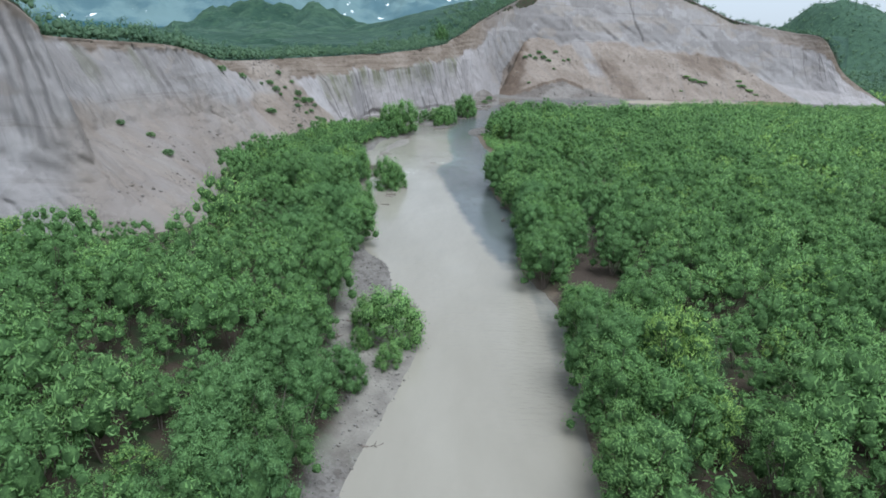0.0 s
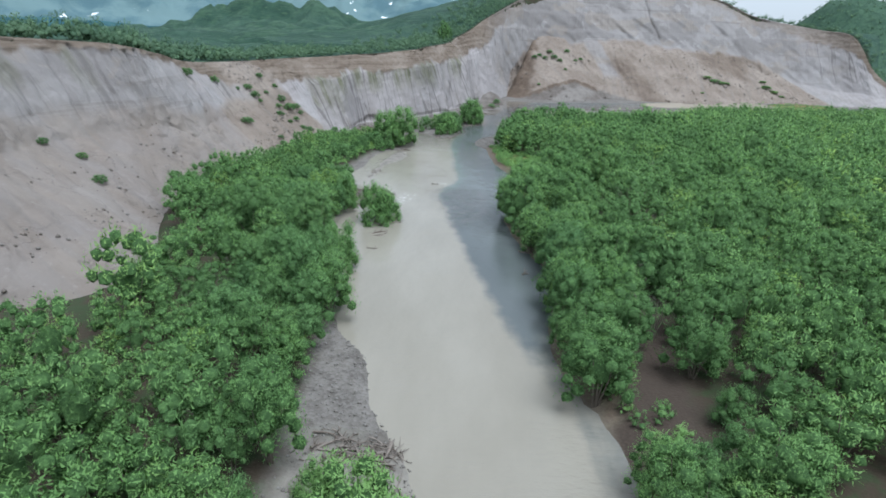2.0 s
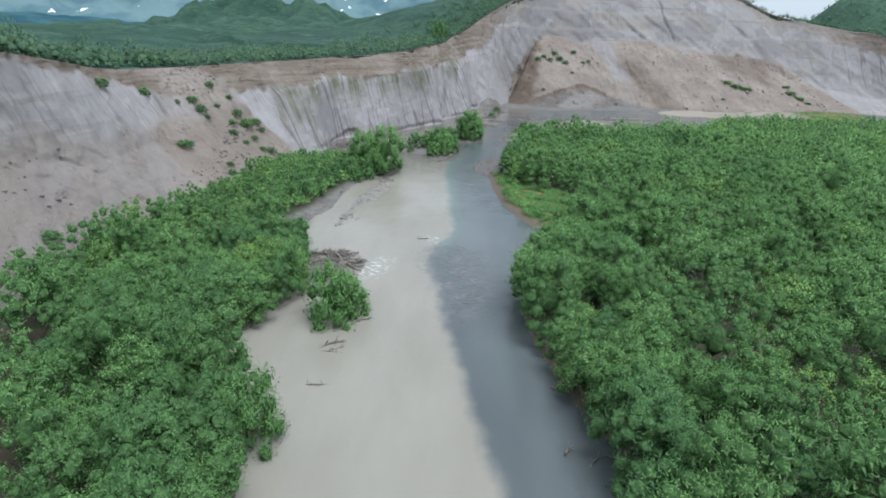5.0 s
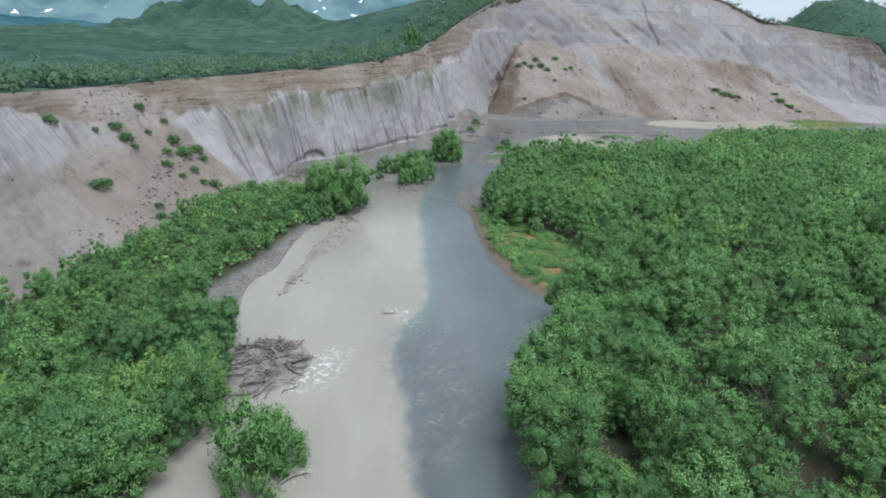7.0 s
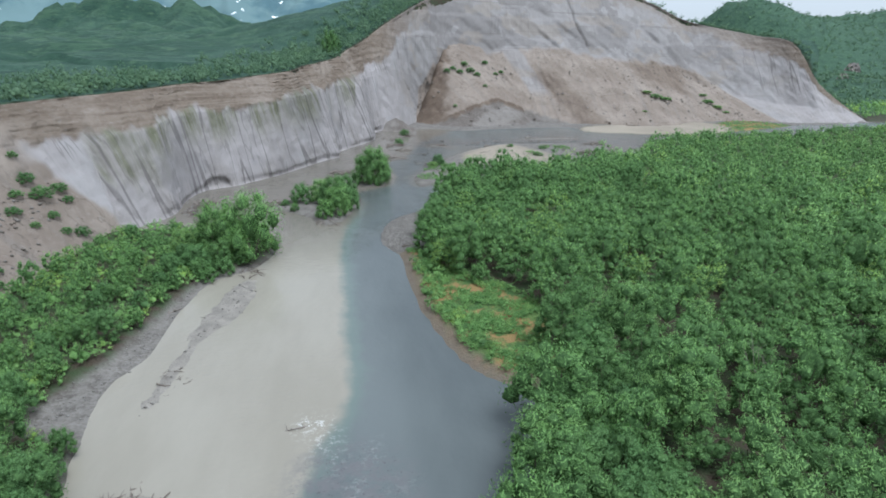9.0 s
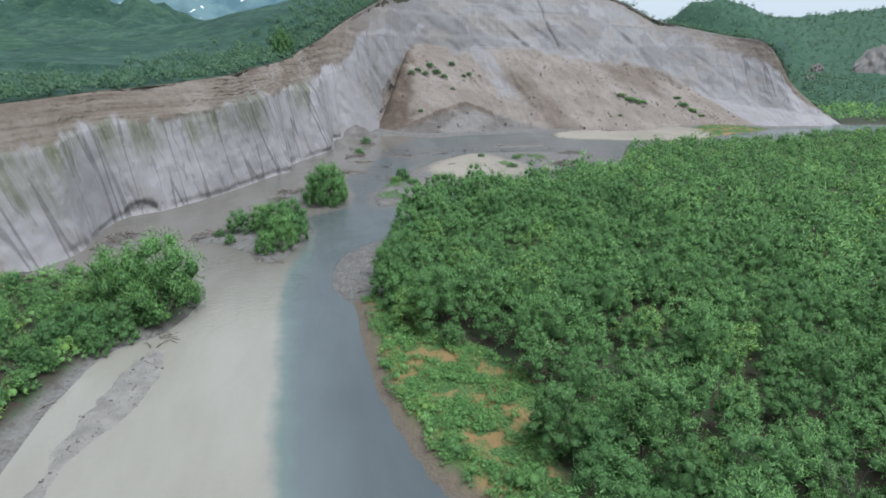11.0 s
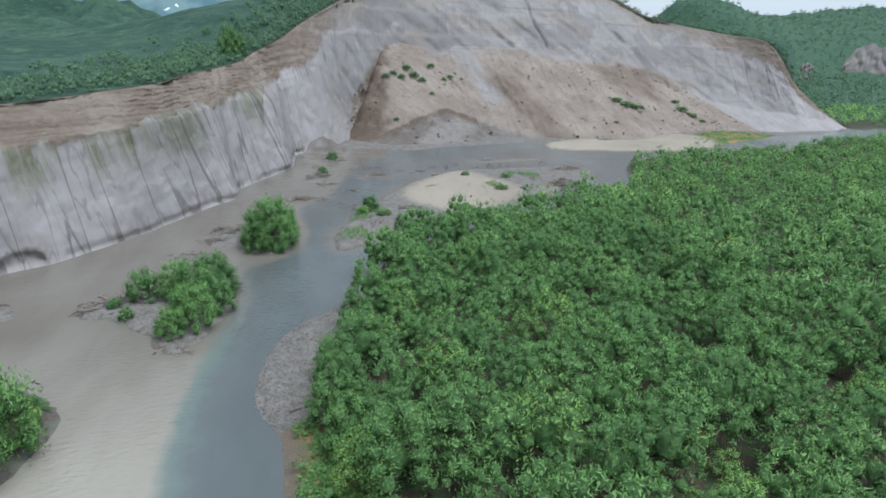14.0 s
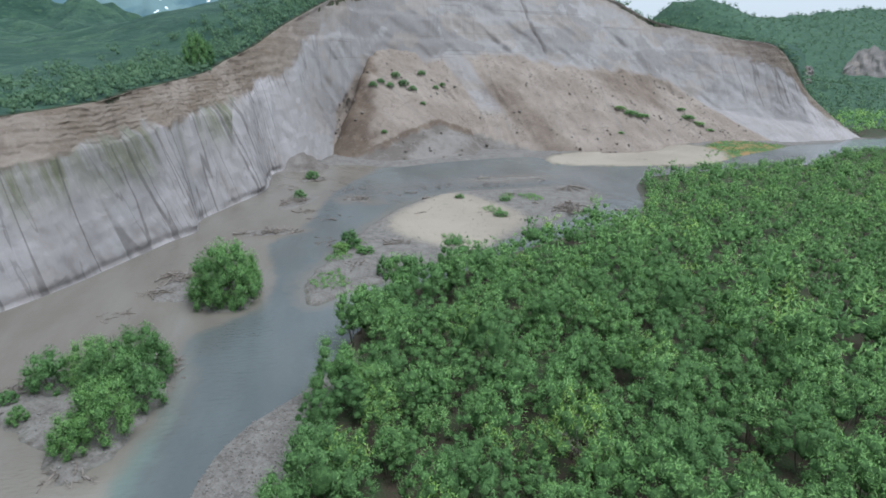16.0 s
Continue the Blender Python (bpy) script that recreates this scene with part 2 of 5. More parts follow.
def water_material():
    n = Nodes("river_water", 0.16, 0.5)
    n.shader.inputs["IOR"].default_value = 1.33
    p = n.place()
    swirl = n.noise(n.place(1, 0.35, 1), 0.10, 5.0)
    drift = n.noise(n.place(1, 0.25, 1), 0.035, 3.0)
    milky = n.mix(n.ramp(swirl, 0.3, 0.7), (0.246, 0.224, 0.184), (0.284, 0.261, 0.219))
    brown = n.mix(n.ramp(swirl, 0.3, 0.7), (0.132, 0.117, 0.098), (0.168, 0.152, 0.131))
    milky = n.mix(n.attr("brown"), milky, brown)
    clear = n.mix(n.ramp(swirl, 0.3, 0.7), (0.078, 0.088, 0.090), (0.101, 0.112, 0.112))
    clear = n.mix(n.ramp(drift, 0.45, 0.65), clear, (0.128, 0.140, 0.140))
    clear = n.mix(n.calc("MULTIPLY", n.calc("MULTIPLY", n.attr("brown"), 0.55), n.ramp(n.noise(n.place(1, 0.5, 1), 0.06, 5.0, 0.6), 0.44, 0.64)), clear, (0.092, 0.094, 0.086))
    wisp = n.calc("ADD", n.calc("MULTIPLY", n.calc("SUBTRACT", n.noise(p, 0.28, 5.0), 0.5), 0.45), n.calc("MULTIPLY", n.calc("SUBTRACT", n.noise(n.place(1, 0.3, 1), 0.9, 3.0), 0.5), 0.12))
    blend = n.calc("ADD", n.attr("mud"), wisp)
    teal = n.calc("MULTIPLY", n.ramp(blend, 0.02, 0.34), n.calc("MULTIPLY", n.attr("seam"), 0.75))
    clear = n.mix(teal, clear, (0.132, 0.165, 0.148))
    c = n.mix(n.ramp(blend, 0.30, 0.72), clear, milky)
    bed = n.noise(p, 0.55, 6.0, 0.7)
    c = n.mix(n.calc("MULTIPLY", n.attr("shoal"), n.calc("MULTIPLY", n.ramp(bed, 0.40, 0.62), 0.8)), c, (0.130, 0.124, 0.128))
    speck = n.noise(p, 1.9, 4.0, 0.75)
    c = n.mix(n.calc("MULTIPLY", n.attr("shoal"), n.calc("MULTIPLY", n.ramp(speck, 0.58, 0.68), 0.7)), c, (0.055, 0.050, 0.050))
    wade = n.calc("MULTIPLY", n.attr("wade"), n.ramp(n.calc("ADD", n.noise(p, 0.25, 5.0, 0.65), n.calc("MULTIPLY", n.attr("wade"), 0.25)), 0.45, 0.72))
    c = n.mix(n.calc("MULTIPLY", wade, 0.6), c, (0.150, 0.132, 0.110))
    foam = n.ramp(n.noise(p, 1.5, 6.0, 0.78), 0.50, 0.60)
    c = n.mix(n.calc("MULTIPLY", n.attr("foam"), foam), c, (0.62, 0.62, 0.60))
    # smooth glides between patches of small chop
    chop = n.ramp(n.noise(n.place(1, 0.5, 1), 0.045, 4.0, 0.6), 0.46, 0.66)
    small = n.noise(n.place(0.8, 1.7, 1), 1.1, 3.0, 0.55)
    slow = n.noise(n.place(1, 0.6, 1), 0.25, 3.0)
    ripple = n.calc("ADD", n.calc("MULTIPLY", slow, 0.55), n.calc("MULTIPLY", small, n.calc("ADD", n.calc("MULTIPLY", chop, 0.34), n.calc("ADD", 0.035, n.calc("MULTIPLY", n.attr("riffle"), 0.5)))))
    return n.done(c, ripple, 1.0, 0.30)


def rock_material(name, a, b):
    n = Nodes(name, 0.85)
    v = n.noise(n.place(), 2.5, 5.0)
    rnd = n.add("ShaderNodeNewGeometry").outputs["Random Per Island"]
    return n.done(n.mix(n.calc("MULTIPLY", rnd, 0.6), n.mix(v, a, b), (0.27, 0.255, 0.24)), v, 0.5, 0.05)


def mountain_material():
    n = Nodes("far_mountain", 1.0, 0.0)
    p = n.place()
    # Distance haze painted into the base colours, less of it on the closer ridge.
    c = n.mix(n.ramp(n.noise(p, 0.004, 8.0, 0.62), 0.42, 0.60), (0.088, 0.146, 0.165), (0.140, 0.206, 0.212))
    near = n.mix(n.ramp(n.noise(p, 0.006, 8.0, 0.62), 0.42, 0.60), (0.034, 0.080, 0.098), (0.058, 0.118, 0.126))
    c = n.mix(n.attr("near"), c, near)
    snow = n.ramp(n.noise(n.place(1, 1, 0.7), 0.011, 4.0, 0.5), 0.650, 0.67)
    c = n.mix(n.calc("MULTIPLY", snow, n.attr("snow")), c, (0.85, 0.88, 0.9))
    return n.done(c)


# Crown depth is put into the colour: dark cores show between the leaves.
def core_shade_material():
    n = Nodes("crown_core_shade", 0.95, 0.1)
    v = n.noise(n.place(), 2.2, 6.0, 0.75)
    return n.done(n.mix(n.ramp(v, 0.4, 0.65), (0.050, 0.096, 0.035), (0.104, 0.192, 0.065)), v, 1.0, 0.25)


BARK, DRIFT, CORE_SHADE = bark_material(), driftwood_material(), core_shade_material()
GROUND, CLIFF, WATER = ground_material(), cliff_material(), water_material()
STONE = rock_material("river_stone", (0.098, 0.088, 0.077), (0.205, 0.186, 0.164))
CLOD = rock_material("earth_clod", (0.070, 0.055, 0.043), (0.150, 0.122, 0.100))
MOUNTAIN = mountain_material()


# ---- plan: banks, bars and islands (metres, river level 0) ----
def smooth(points, steps=4, closed=False):
    """Catmull-Rom through points of any dimension."""
    p = np.array(points, float)
    n = len(p)
    out = []
    for i in range(n if closed else n - 1):
        a, b, c, d = (p[(i + k) % n] if closed else p[min(max(i + k, 0), n - 1)] for k in (-1, 0, 1, 2))
        for k in range(steps):
            t = k / steps
            out.append(0.5 * (2 * b + (c - a) * t + (2 * a - 5 * b + 4 * c - d) * t * t + (3 * b - a - 3 * c + d) * t ** 3))
    if not closed:
        out.append(p[-1])
    return np.array(out)


def away(x, y, line, closed=False):
    """Distance to a line of points, and the place along it (index with fraction) of the nearest point."""
    best, where = np.full(x.shape, 1e9), np.zeros(x.shape)
    n = len(line)
    for i in range(n if closed else n - 1):
        ax, ay = line[i][:2]
        bx, by = line[(i + 1) % n][:2]
        dx, dy = bx - ax, by - ay
        k = np.clip(((x - ax) * dx + (y - ay) * dy) / (dx * dx + dy * dy + 1e-12), 0, 1)
        d = np.hypot(x - ax - k * dx, y - ay - k * dy)
        near = d < best
        best, where = np.where(near, d, best), np.where(near, i + k, where)
    return best, where


def inside(x, y, line):
    odd = np.zeros(x.shape, bool)
    n = len(line)
    for i in range(n):
        ax, ay = line[i][:2]
        bx, by = line[(i + 1) % n][:2]
        if ay == by:
            continue
        odd ^= ((ay > y) != (by > y)) & (x < (bx - ax) * (y - ay) / (by - ay) + ax)
    return odd


def signed(x, y, line):
    """Distance to a closed outline, negative inside."""
    d, _ = away(x, y, line, True)
    return np.where(inside(x, y, line), -d, d)


def step(a, b, v):
    t = np.clip((v - a) / (b - a), 0, 1)
    return t * t * (3 - 2 * t)


LEFT_BANK = [(-9, -150), (-8, 0), (-5.1, 35), (-3.5, 43), (-0.9, 56), (-0.8, 64), (-4.8, 72.5), (-6.4, 80.6), (-10.5, 87.4),
             (-12.3, 97), (-14.4, 104), (-16, 110), (-21, 114), (-26, 117.5), (-22.5, 121.5), (-19.4, 124.5), (-19.2, 128.5), (-17.2, 132.5), (-17.8, 138), (-19.5, 148), (-21.3, 159), (-22.2, 167),
             (-20, 174), (-19.6, 186), (-17.6, 197), (-12.5, 201.5), (-9.8, 210), (-10.5, 216), (-18, 222), (-28, 224), (-37, 224)]
NORTH_SHORE = [(-37, 227), (-33, 234), (-33, 246), (-31.5, 255), (-25, 261), (-15.5, 275), (-5, 294.5), (-0.5, 302), (0, 312),
               (11.5, 336.5), (13, 360), (27, 369), (38, 373), (51, 367), (66, 373), (85, 379), (104, 382), (114, 372), (144, 366),
               (168, 366), (184, 374), (227, 395), (243, 404), (272, 409), (302, 420), (420, 432)]
RIGHT_BANK = [(420, 398), (272, 385), (239, 379), (210, 359), (167, 352), (135, 345), (120, 334), (108, 311), (96, 298), (68, 284),
              (56, 276), (46, 270), (36, 263), (27, 251), (22, 240), (14, 232), (10.6, 226), (9, 218.5), (9.3, 212.5), (12, 206),
              (12.2, 197), (12.8, 186), (14.6, 176), (17, 168), (20.5, 164), (24.6, 161.3), (22.2, 155.5), (18.6, 147.5), (14.6, 139), (11.4, 132.5),
              (11.8, 126), (13, 116), (15.6, 107), (16.4, 101), (14, 93), (12.4, 84), (13.6, 76), (15.4, 70), (15.6, 60), (14.6, 48), (13.4, 36),
              (13, 0), (14, -150)]
RIVER = np.concatenate([smooth(LEFT_BANK), smooth(NORTH_SHORE), smooth(RIGHT_BANK)])
ISLANDS = {  # outline, height of its top
    "bush_island": ([(-17, 240), (-12, 245), (-3, 249), (3, 248), (4.6, 242), (3, 234), (1, 228.5), (-2, 226), (-5, 231), (-10, 236)], 0.45),
    "log_bar": ([(-20, 139), (-19, 148), (-13, 151), (-9.5, 147), (-10, 141), (-15, 138)], 0.15),
    "willow_island": ([(-3.5, 268), (3, 265), (7, 260.5), (12, 262), (12.5, 268), (8, 276), (2, 280.5)], 0.2),
    "sand_bar": ([(21, 261), (21, 272), (26, 283), (35, 301), (47, 319), (61, 330), (78, 332), (102, 333), (92, 311), (70, 295),
                  (53.7, 282), (45.6, 277), (35, 270), (28, 266)], 0.55),
    "silt_spit": ([(-18.4, 156), (-17.5, 172), (-16.8, 183), (-14.2, 196), (-10.2, 197), (-10.6, 185), (-14.2, 177), (-15, 167)], 0.10),
    "drift_bar": ([(6.5, 299), (12, 303), (21, 300.5), (14, 297)], 0.12),
    "drift_bar_upper": ([(15, 318), (17, 325), (23, 332), (26, 329), (20, 319)], 0.15),
    "drift_bar_far": ([(31, 324), (34, 329.5), (39, 322)], 0.08),
    "drift_bar_head": ([(21, 347), (23, 358), (29, 352)], 0.15),
    "shingle_bar": ([(70, 345), (84, 350), (98, 349), (90, 344), (78, 342)], 0.05),
    "cliff_foot_bar": ([(-31.5, 234), (-31, 245.5), (-26, 245), (-23, 239.5)], 0.2),
}
ISLAND_LINES = {k: (smooth(v[0], 4, True), v[1]) for k, v in ISLANDS.items()}
GRAVEL_LEFT = smooth([(-9, 20), (-8, 35), (-7, 42), (-6.8, 49), (-10.2, 57), (-10.4, 66), (-11.6, 78), (-12, 86), (-9, 90), (3, 90), (3, 20)], 3, True)
GRAVEL_BACK = smooth([(-27, 160), (-24, 172), (-21.5, 186), (-18.5, 198), (-12, 203), (-6, 200), (-12, 160)], 3, True)
GRAVEL_SPIT = smooth([(6, 208), (16, 210), (17.5, 220), (21, 231), (26, 243), (14, 242), (5, 222)], 3, True)
HERBS = smooth([(10, 208), (10, 190), (13, 174), (19, 160), (26, 159), (27.5, 168), (31, 178), (27, 189), (20, 197), (15.5, 207)], 3, True)
TAN_SAND = smooth([(38, 301), (47, 317), (61, 329), (70, 314), (72, 301), (60, 287), (52.6, 281), (43, 288)], 3, True)
BEACH = smooth([(108, 366), (144, 360), (170, 362), (190, 384), (180, 402), (150, 392), (114, 382)], 3, True)
GULLY = smooth([(14.5, 67), (18, 68.5), (20.3, 72), (21, 78), (22.4, 85), (23.4, 91)], 3)
GREEN_SPIT = smooth([(168, 362), (190, 372), (232, 393), (215, 412), (190, 398), (176, 380)], 3, True)

# Cliff stations: foot (x, y, z), rim (x, y, z), and the break of slope (part of the way, part of the height).
CLIFF_SPUR = [
    (-420, -60, 2, -424, -30, 38, 0.35, 0.25), (-170, 40, 2, -178, 68, 38, 0.35, 0.25), (-112, 68, 2, -118, 90, 38, 0.35, 0.25),
    (-76, 80, 1.5, -82, 99, 37.5, 0.4, 0.25), (-58, 83, 1.5, -69, 100.5, 34.5, 0.45, 0.24), (-47, 86, 1, -62, 98.5, 30.5, 0.45, 0.30),
    (-40.5, 89, 1, -70, 109, 29.3, 0.60, 0.36)]
CLIFF_NEAR = CLIFF_SPUR + [
    (-38, 97, 1, -77, 116, 29, 0.66, 0.38), (-39.5, 107, 1, -79.5, 124, 28.8, 0.66, 0.38),
    (-44, 118, 1, -80, 134, 28.2, 0.66, 0.38), (-48, 132, 1, -74, 150, 27.5, 0.62, 0.38), (-50, 147, 1, -67.5, 156, 27, 0.58, 0.38),
    (-47, 162, 1, -67, 172, 25, 0.48, 0.36), (-45, 178, 1, -69, 192, 22.6, 0.5, 0.38), (-42, 200, 1, -66, 217, 22, 0.5, 0.45)]
CLIFF_MIDDLE = [
    (-40.5, 219.5, 0.8, -56.5, 236, 22.7, 0.5, 0.45), (-37.5, 225.5, 0, -51.5, 244, 23, 0.4, 0.70), (-33, 234.5, -0.3, -46, 254, 23.3, 0.4, 0.72),
    (-33.5, 246, -0.3, -43, 262, 23.5, 0.45, 0.74), (-31.5, 255.5, -0.3, -38, 271, 24, 0.45, 0.75), (-25, 261.5, -0.3, -30, 281, 24.5, 0.45, 0.75),
    (-15.5, 275.5, -0.3, -22, 290, 25.5, 0.45, 0.76), (-5, 295, -0.3, -14, 299.5, 26.5, 0.45, 0.76), (-0.5, 302.5, -0.3, -11, 314, 27.5, 0.45, 0.76),
    (0, 313, -0.3, -7, 328, 28.2, 0.45, 0.76), (11.5, 337, -0.3, -1.5, 348, 29.6, 0.42, 0.66), (13, 350, -0.3, 2, 362, 32, 0.42, 0.66)]
CLIFF_FAR = [
    (14.5, 362, -0.3, 9, 379, 36, 0.42, 0.6), (25, 374, -0.3, 20, 398, 44, 0.4, 0.4), (40, 396, -0.3, 42, 438, 57, 0.45, 0.22),
    (62, 404, -0.3, 62, 462, 66, 0.62, 0.44), (104, 394, -0.3, 112, 491, 76, 0.62, 0.46), (148, 384, -0.3, 165, 497, 73, 0.62, 0.42),
    (178, 400, -0.3, 195, 493, 63, 0.62, 0.43), (208, 410, -0.3, 218, 490, 54, 0.56, 0.32), (240, 410, -0.3, 250, 468, 46.5, 0.45, 0.2),
    (258, 410, -0.3, 262, 447, 42, 0.4, 0.2), (272, 412, -0.3, 271, 430, 20, 0.4, 0.3), (302, 424, 0, 304, 434, 2.5, 0.5, 0.5)]
STATIONS = smooth(CLIFF_NEAR + CLIFF_MIDDLE + CLIFF_FAR, 6)
FOOT, RIM = STATIONS[:, 0:3], STATIONS[:, 3:6]
BEHIND = [(330, 520), (330, 6000), (-6000, 6000), (-6000, -60)]
FOOT_AREA = np.concatenate([FOOT[:, :2], BEHIND])
RIM_AREA = np.concatenate([RIM[:, :2], BEHIND])
LAST = 6 * (len(CLIFF_NEAR) - 1)                      # where the near slopes end and the river wall begins

HILLS = [  # x, y, height, radius across, radius along
    (70, 1000, 30, 100, 220), (60, 650, 22, 120, 130), (545, 950, 75, 70, 150), (640, 960, 66, 100, 180), (760, 970, 48, 90, 180),
    (900, 990, 80, 130, 200), (460, 620, 18, 60, 80), (720, 720, 26, 120, 130), (1050, 900, 50, 200, 250)]
CONES = [  # x, y, height, radius, turn of its spurs
    (-325, 1050, 36, 66, 0.3), (-212, 1085, 44, 78, 1.4), (-250, 1095, 14, 60, 0.4), (-392, 1085, 30, 62, 2.2), (-256, 862, 9, 70, 0.9), (-195, 540, 4.5, 60, 0.1), (-330, 700, 6, 80, 1.9),
    (-120, 620, 5, 55, 2.7), (-110, 420, 3.5, 48, 0.6), (-160, 760, 6, 70, 1.2)]


def rolling(x, y, size, octaves=4, seed=0.0):
    """A cheap, smooth sum of turned sine waves, about -1 to 1."""
    h, amp, total = np.zeros(np.shape(x)), 1.0, 0.0
    f = 2 * math.pi / size
    for k in range(octaves):
        a = 1.1 + 2.4 * k + seed
        u, v = x * math.cos(a) + y * math.sin(a), -x * math.sin(a) + y * math.cos(a)
        h = h + amp * np.sin(u * f + 1.7 * k + seed + 0.8 * np.sin(v * f * 0.7 + k)) * np.cos(v * f * 0.83 + 0.6 * k + seed)
        total += amp
        amp, f = amp * 0.55, f * 1.93
    return h / total


def hill_height(x, y):
    h = 22 / (1 + np.exp((x - 60) / 40)) + 3
    for cx, cy, top, rx, ry in HILLS:
        r2 = ((x - cx) / rx) ** 2 + ((y - cy) / ry) ** 2
        h = h + top * np.exp(-r2) * (1 + 0.10 * rolling(x, y, 90, 3, cx))
    for cx, cy, top, radius, turn in CONES:
        r, a = np.hypot(x - cx, y - cy) / radius, np.arctan2(y - cy, x - cx)
        a = a + 0.35 * rolling(x, y, 120, 2, turn)
        spurs = (0.5 + 0.5 * np.cos(5 * a + turn + 1.2 * np.sin(2 * a))) ** 1.3 + 0.35 * (0.5 + 0.5 * np.cos(11 * a - turn))
        h = h + top * np.exp(-(r * (1.38 - 0.52 * spurs)) ** 1.35)
    west = step(280, 180, x)
    rise = step(30, 60, h) * (0.15 + 0.25 * west)
    crest = 1 - np.abs(rolling(x, y, 190, 3, 0.9)) * 2.2
    spur = 1 - 2.6 * np.abs(rolling(x, y, 120, 4, 4.1))
    return h + 1.5 * rolling(x, y, 50, 4) + 3 * step(24, 32, h) * spur * west + rise * (5 * crest + 3 * (1 - 2 * np.abs(rolling(x, y, 85, 4, 2.9))))


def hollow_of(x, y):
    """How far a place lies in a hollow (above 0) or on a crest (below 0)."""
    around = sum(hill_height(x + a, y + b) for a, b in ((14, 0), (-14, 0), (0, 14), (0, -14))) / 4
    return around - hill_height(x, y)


def lay(x, y):
    """Height of the ground and its covers at the places x, y."""
    x, y = np.asarray(x, float), np.asarray(y, float)
    river = signed(x, y, RIVER)
    z = np.where(river < 0, -0.9 * step(0, 2.5, -river), 0.75 * step(0, 1.6, river) + 0.5 * step(3, 25, river))
    silt = np.zeros(x.shape)
    gravel = step(1.6, 0.3, np.abs(river)) * 0.6
    sand = np.zeros(x.shape)
    flat = np.zeros(x.shape)
    for line in (GRAVEL_LEFT, GRAVEL_BACK, GRAVEL_SPIT):
        g = step(0.6, -0.8, signed(x, y, line))
        gravel, flat = np.maximum(gravel, g), np.maximum(flat, g)
    silt = np.maximum(silt, 0.9 * step(0.5, -1.0, signed(x, y, GRAVEL_LEFT)) * step(70, 66, y) * step(37, 42, y))
    flat = np.maximum(flat, silt)
    z = np.where(river > 0, z * (1 - flat) + flat * np.minimum(z, 0.10 + 0.05 * np.clip(river, 0, 12)), z)
    for name, (line, top) in ISLAND_LINES.items():
        d = signed(x, y, line)
        d = d - 0.3 + (0.8 if name in ("sand_bar", "bush_island", "willow_island") else 0.4) * rolling(x, y, 6, 4, 0.8)
        on = step(0.6, -0.6, d)
        z = np.maximum(z, np.where(d < 1.8, -0.35 + (top + 0.35) * step(1.2, -2.0, d) + 0.08 * rolling(x, y, 5, 3, 1.1), -9))
        if name in ("silt_spit", "log_bar"):
            silt = np.maximum(silt, on)
        else:
            gravel = np.maximum(gravel, on)
    sand = np.maximum(step(2.0, -3.0, signed(x, y, TAN_SAND)), step(1.5, -2, signed(x, y, BEACH)))
    z = np.where(inside(x, y, BEACH), np.maximum(z, 0.35), z)
    herb = np.maximum(step(0.5, -1.5, signed(x, y, HERBS)) * step(0.8, 1.8, river), step(0.5, -1.5, signed(x, y, GREEN_SPIT)))
    earth = step(1.6, 0.7, np.abs(river - 0.5)) * (1 - flat) * step(100, 90, x) * (x > 5)
    mire = step(3.8, 2.4, away(x, y, GULLY)[0] + 0.6 * rolling(x, y, 5, 3)) * (river > 0)
    ragged = 0.12 * rolling(x, y, 7, 4) * step(-0.5, 1.5, river)
    z = z + ragged * (1 - 0.6 * flat)
    # behind the cliff: low ground hidden under the face, then the plateau and its hills
    in_foot, in_rim = inside(x, y, FOOT_AREA), inside(x, y, RIM_AREA)
    d_rim, at = away(x, y, RIM)
    d_foot, _ = away(x, y, FOOT)
    i = np.clip(at.astype(int), 0, len(RIM) - 2)
    rim_z = RIM[i, 2] + (RIM[i + 1, 2] - RIM[i, 2]) * (at - i)
    hills = hill_height(x, y)
    top = rim_z + (hills - rim_z) * step(25, 190, d_rim) + 0.4 * rolling(x, y, 14, 3) * step(0, 5, d_rim)
    knolls = 2.2 * rolling(x, y, 170, 2, 0.7) + 5.0 * (0.5 - 1.8 * np.abs(rolling(x, y, 110, 4, 2.2)))
    top = top + knolls * step(40, 130, d_rim) * step(140, 40, x)
    u = d_foot / (d_foot + d_rim + 1e-6)
    slope = np.where(y > 226, -0.6, 0.5) + (rim_z - 1.0) * step(0.86, 1.0, u) ** 2
    z = np.where(in_rim, top, np.where(in_foot, np.minimum(slope, rim_z), z))
    z = np.where((~in_foot) & (d_foot < 5) & (y > 247) & (y < 366) & (x < 16), np.minimum(z, -0.4), z)
    right = (~in_foot) & (x > 300)
    z = np.where(right, z + (hills - 3) * step(300, 420, x) * step(15, 90, river), z)
    gravel = np.maximum(gravel, (~in_foot) * (y > 340) * (x < 128) * (1 - sand))
    earth = earth * (y < 330)
    gravel = np.maximum(gravel, step(12, 7, d_foot) * (y > 226) * (x < 300) * (1 - sand))
    turf = np.maximum(step(0, 2.5, d_rim) * in_rim, right * step(15, 60, river))
    back = (~in_foot) & (y < -100)
    turf = np.maximum(turf, back * 1.0)
    gravel = gravel * (1 - turf) * (1 - 0.9 * herb) * (1 - silt)
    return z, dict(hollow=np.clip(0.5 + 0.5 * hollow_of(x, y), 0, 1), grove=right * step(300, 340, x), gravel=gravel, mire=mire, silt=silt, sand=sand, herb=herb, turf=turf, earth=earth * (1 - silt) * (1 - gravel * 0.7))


def ground_z(x, y):
    return lay(x, y)[0]


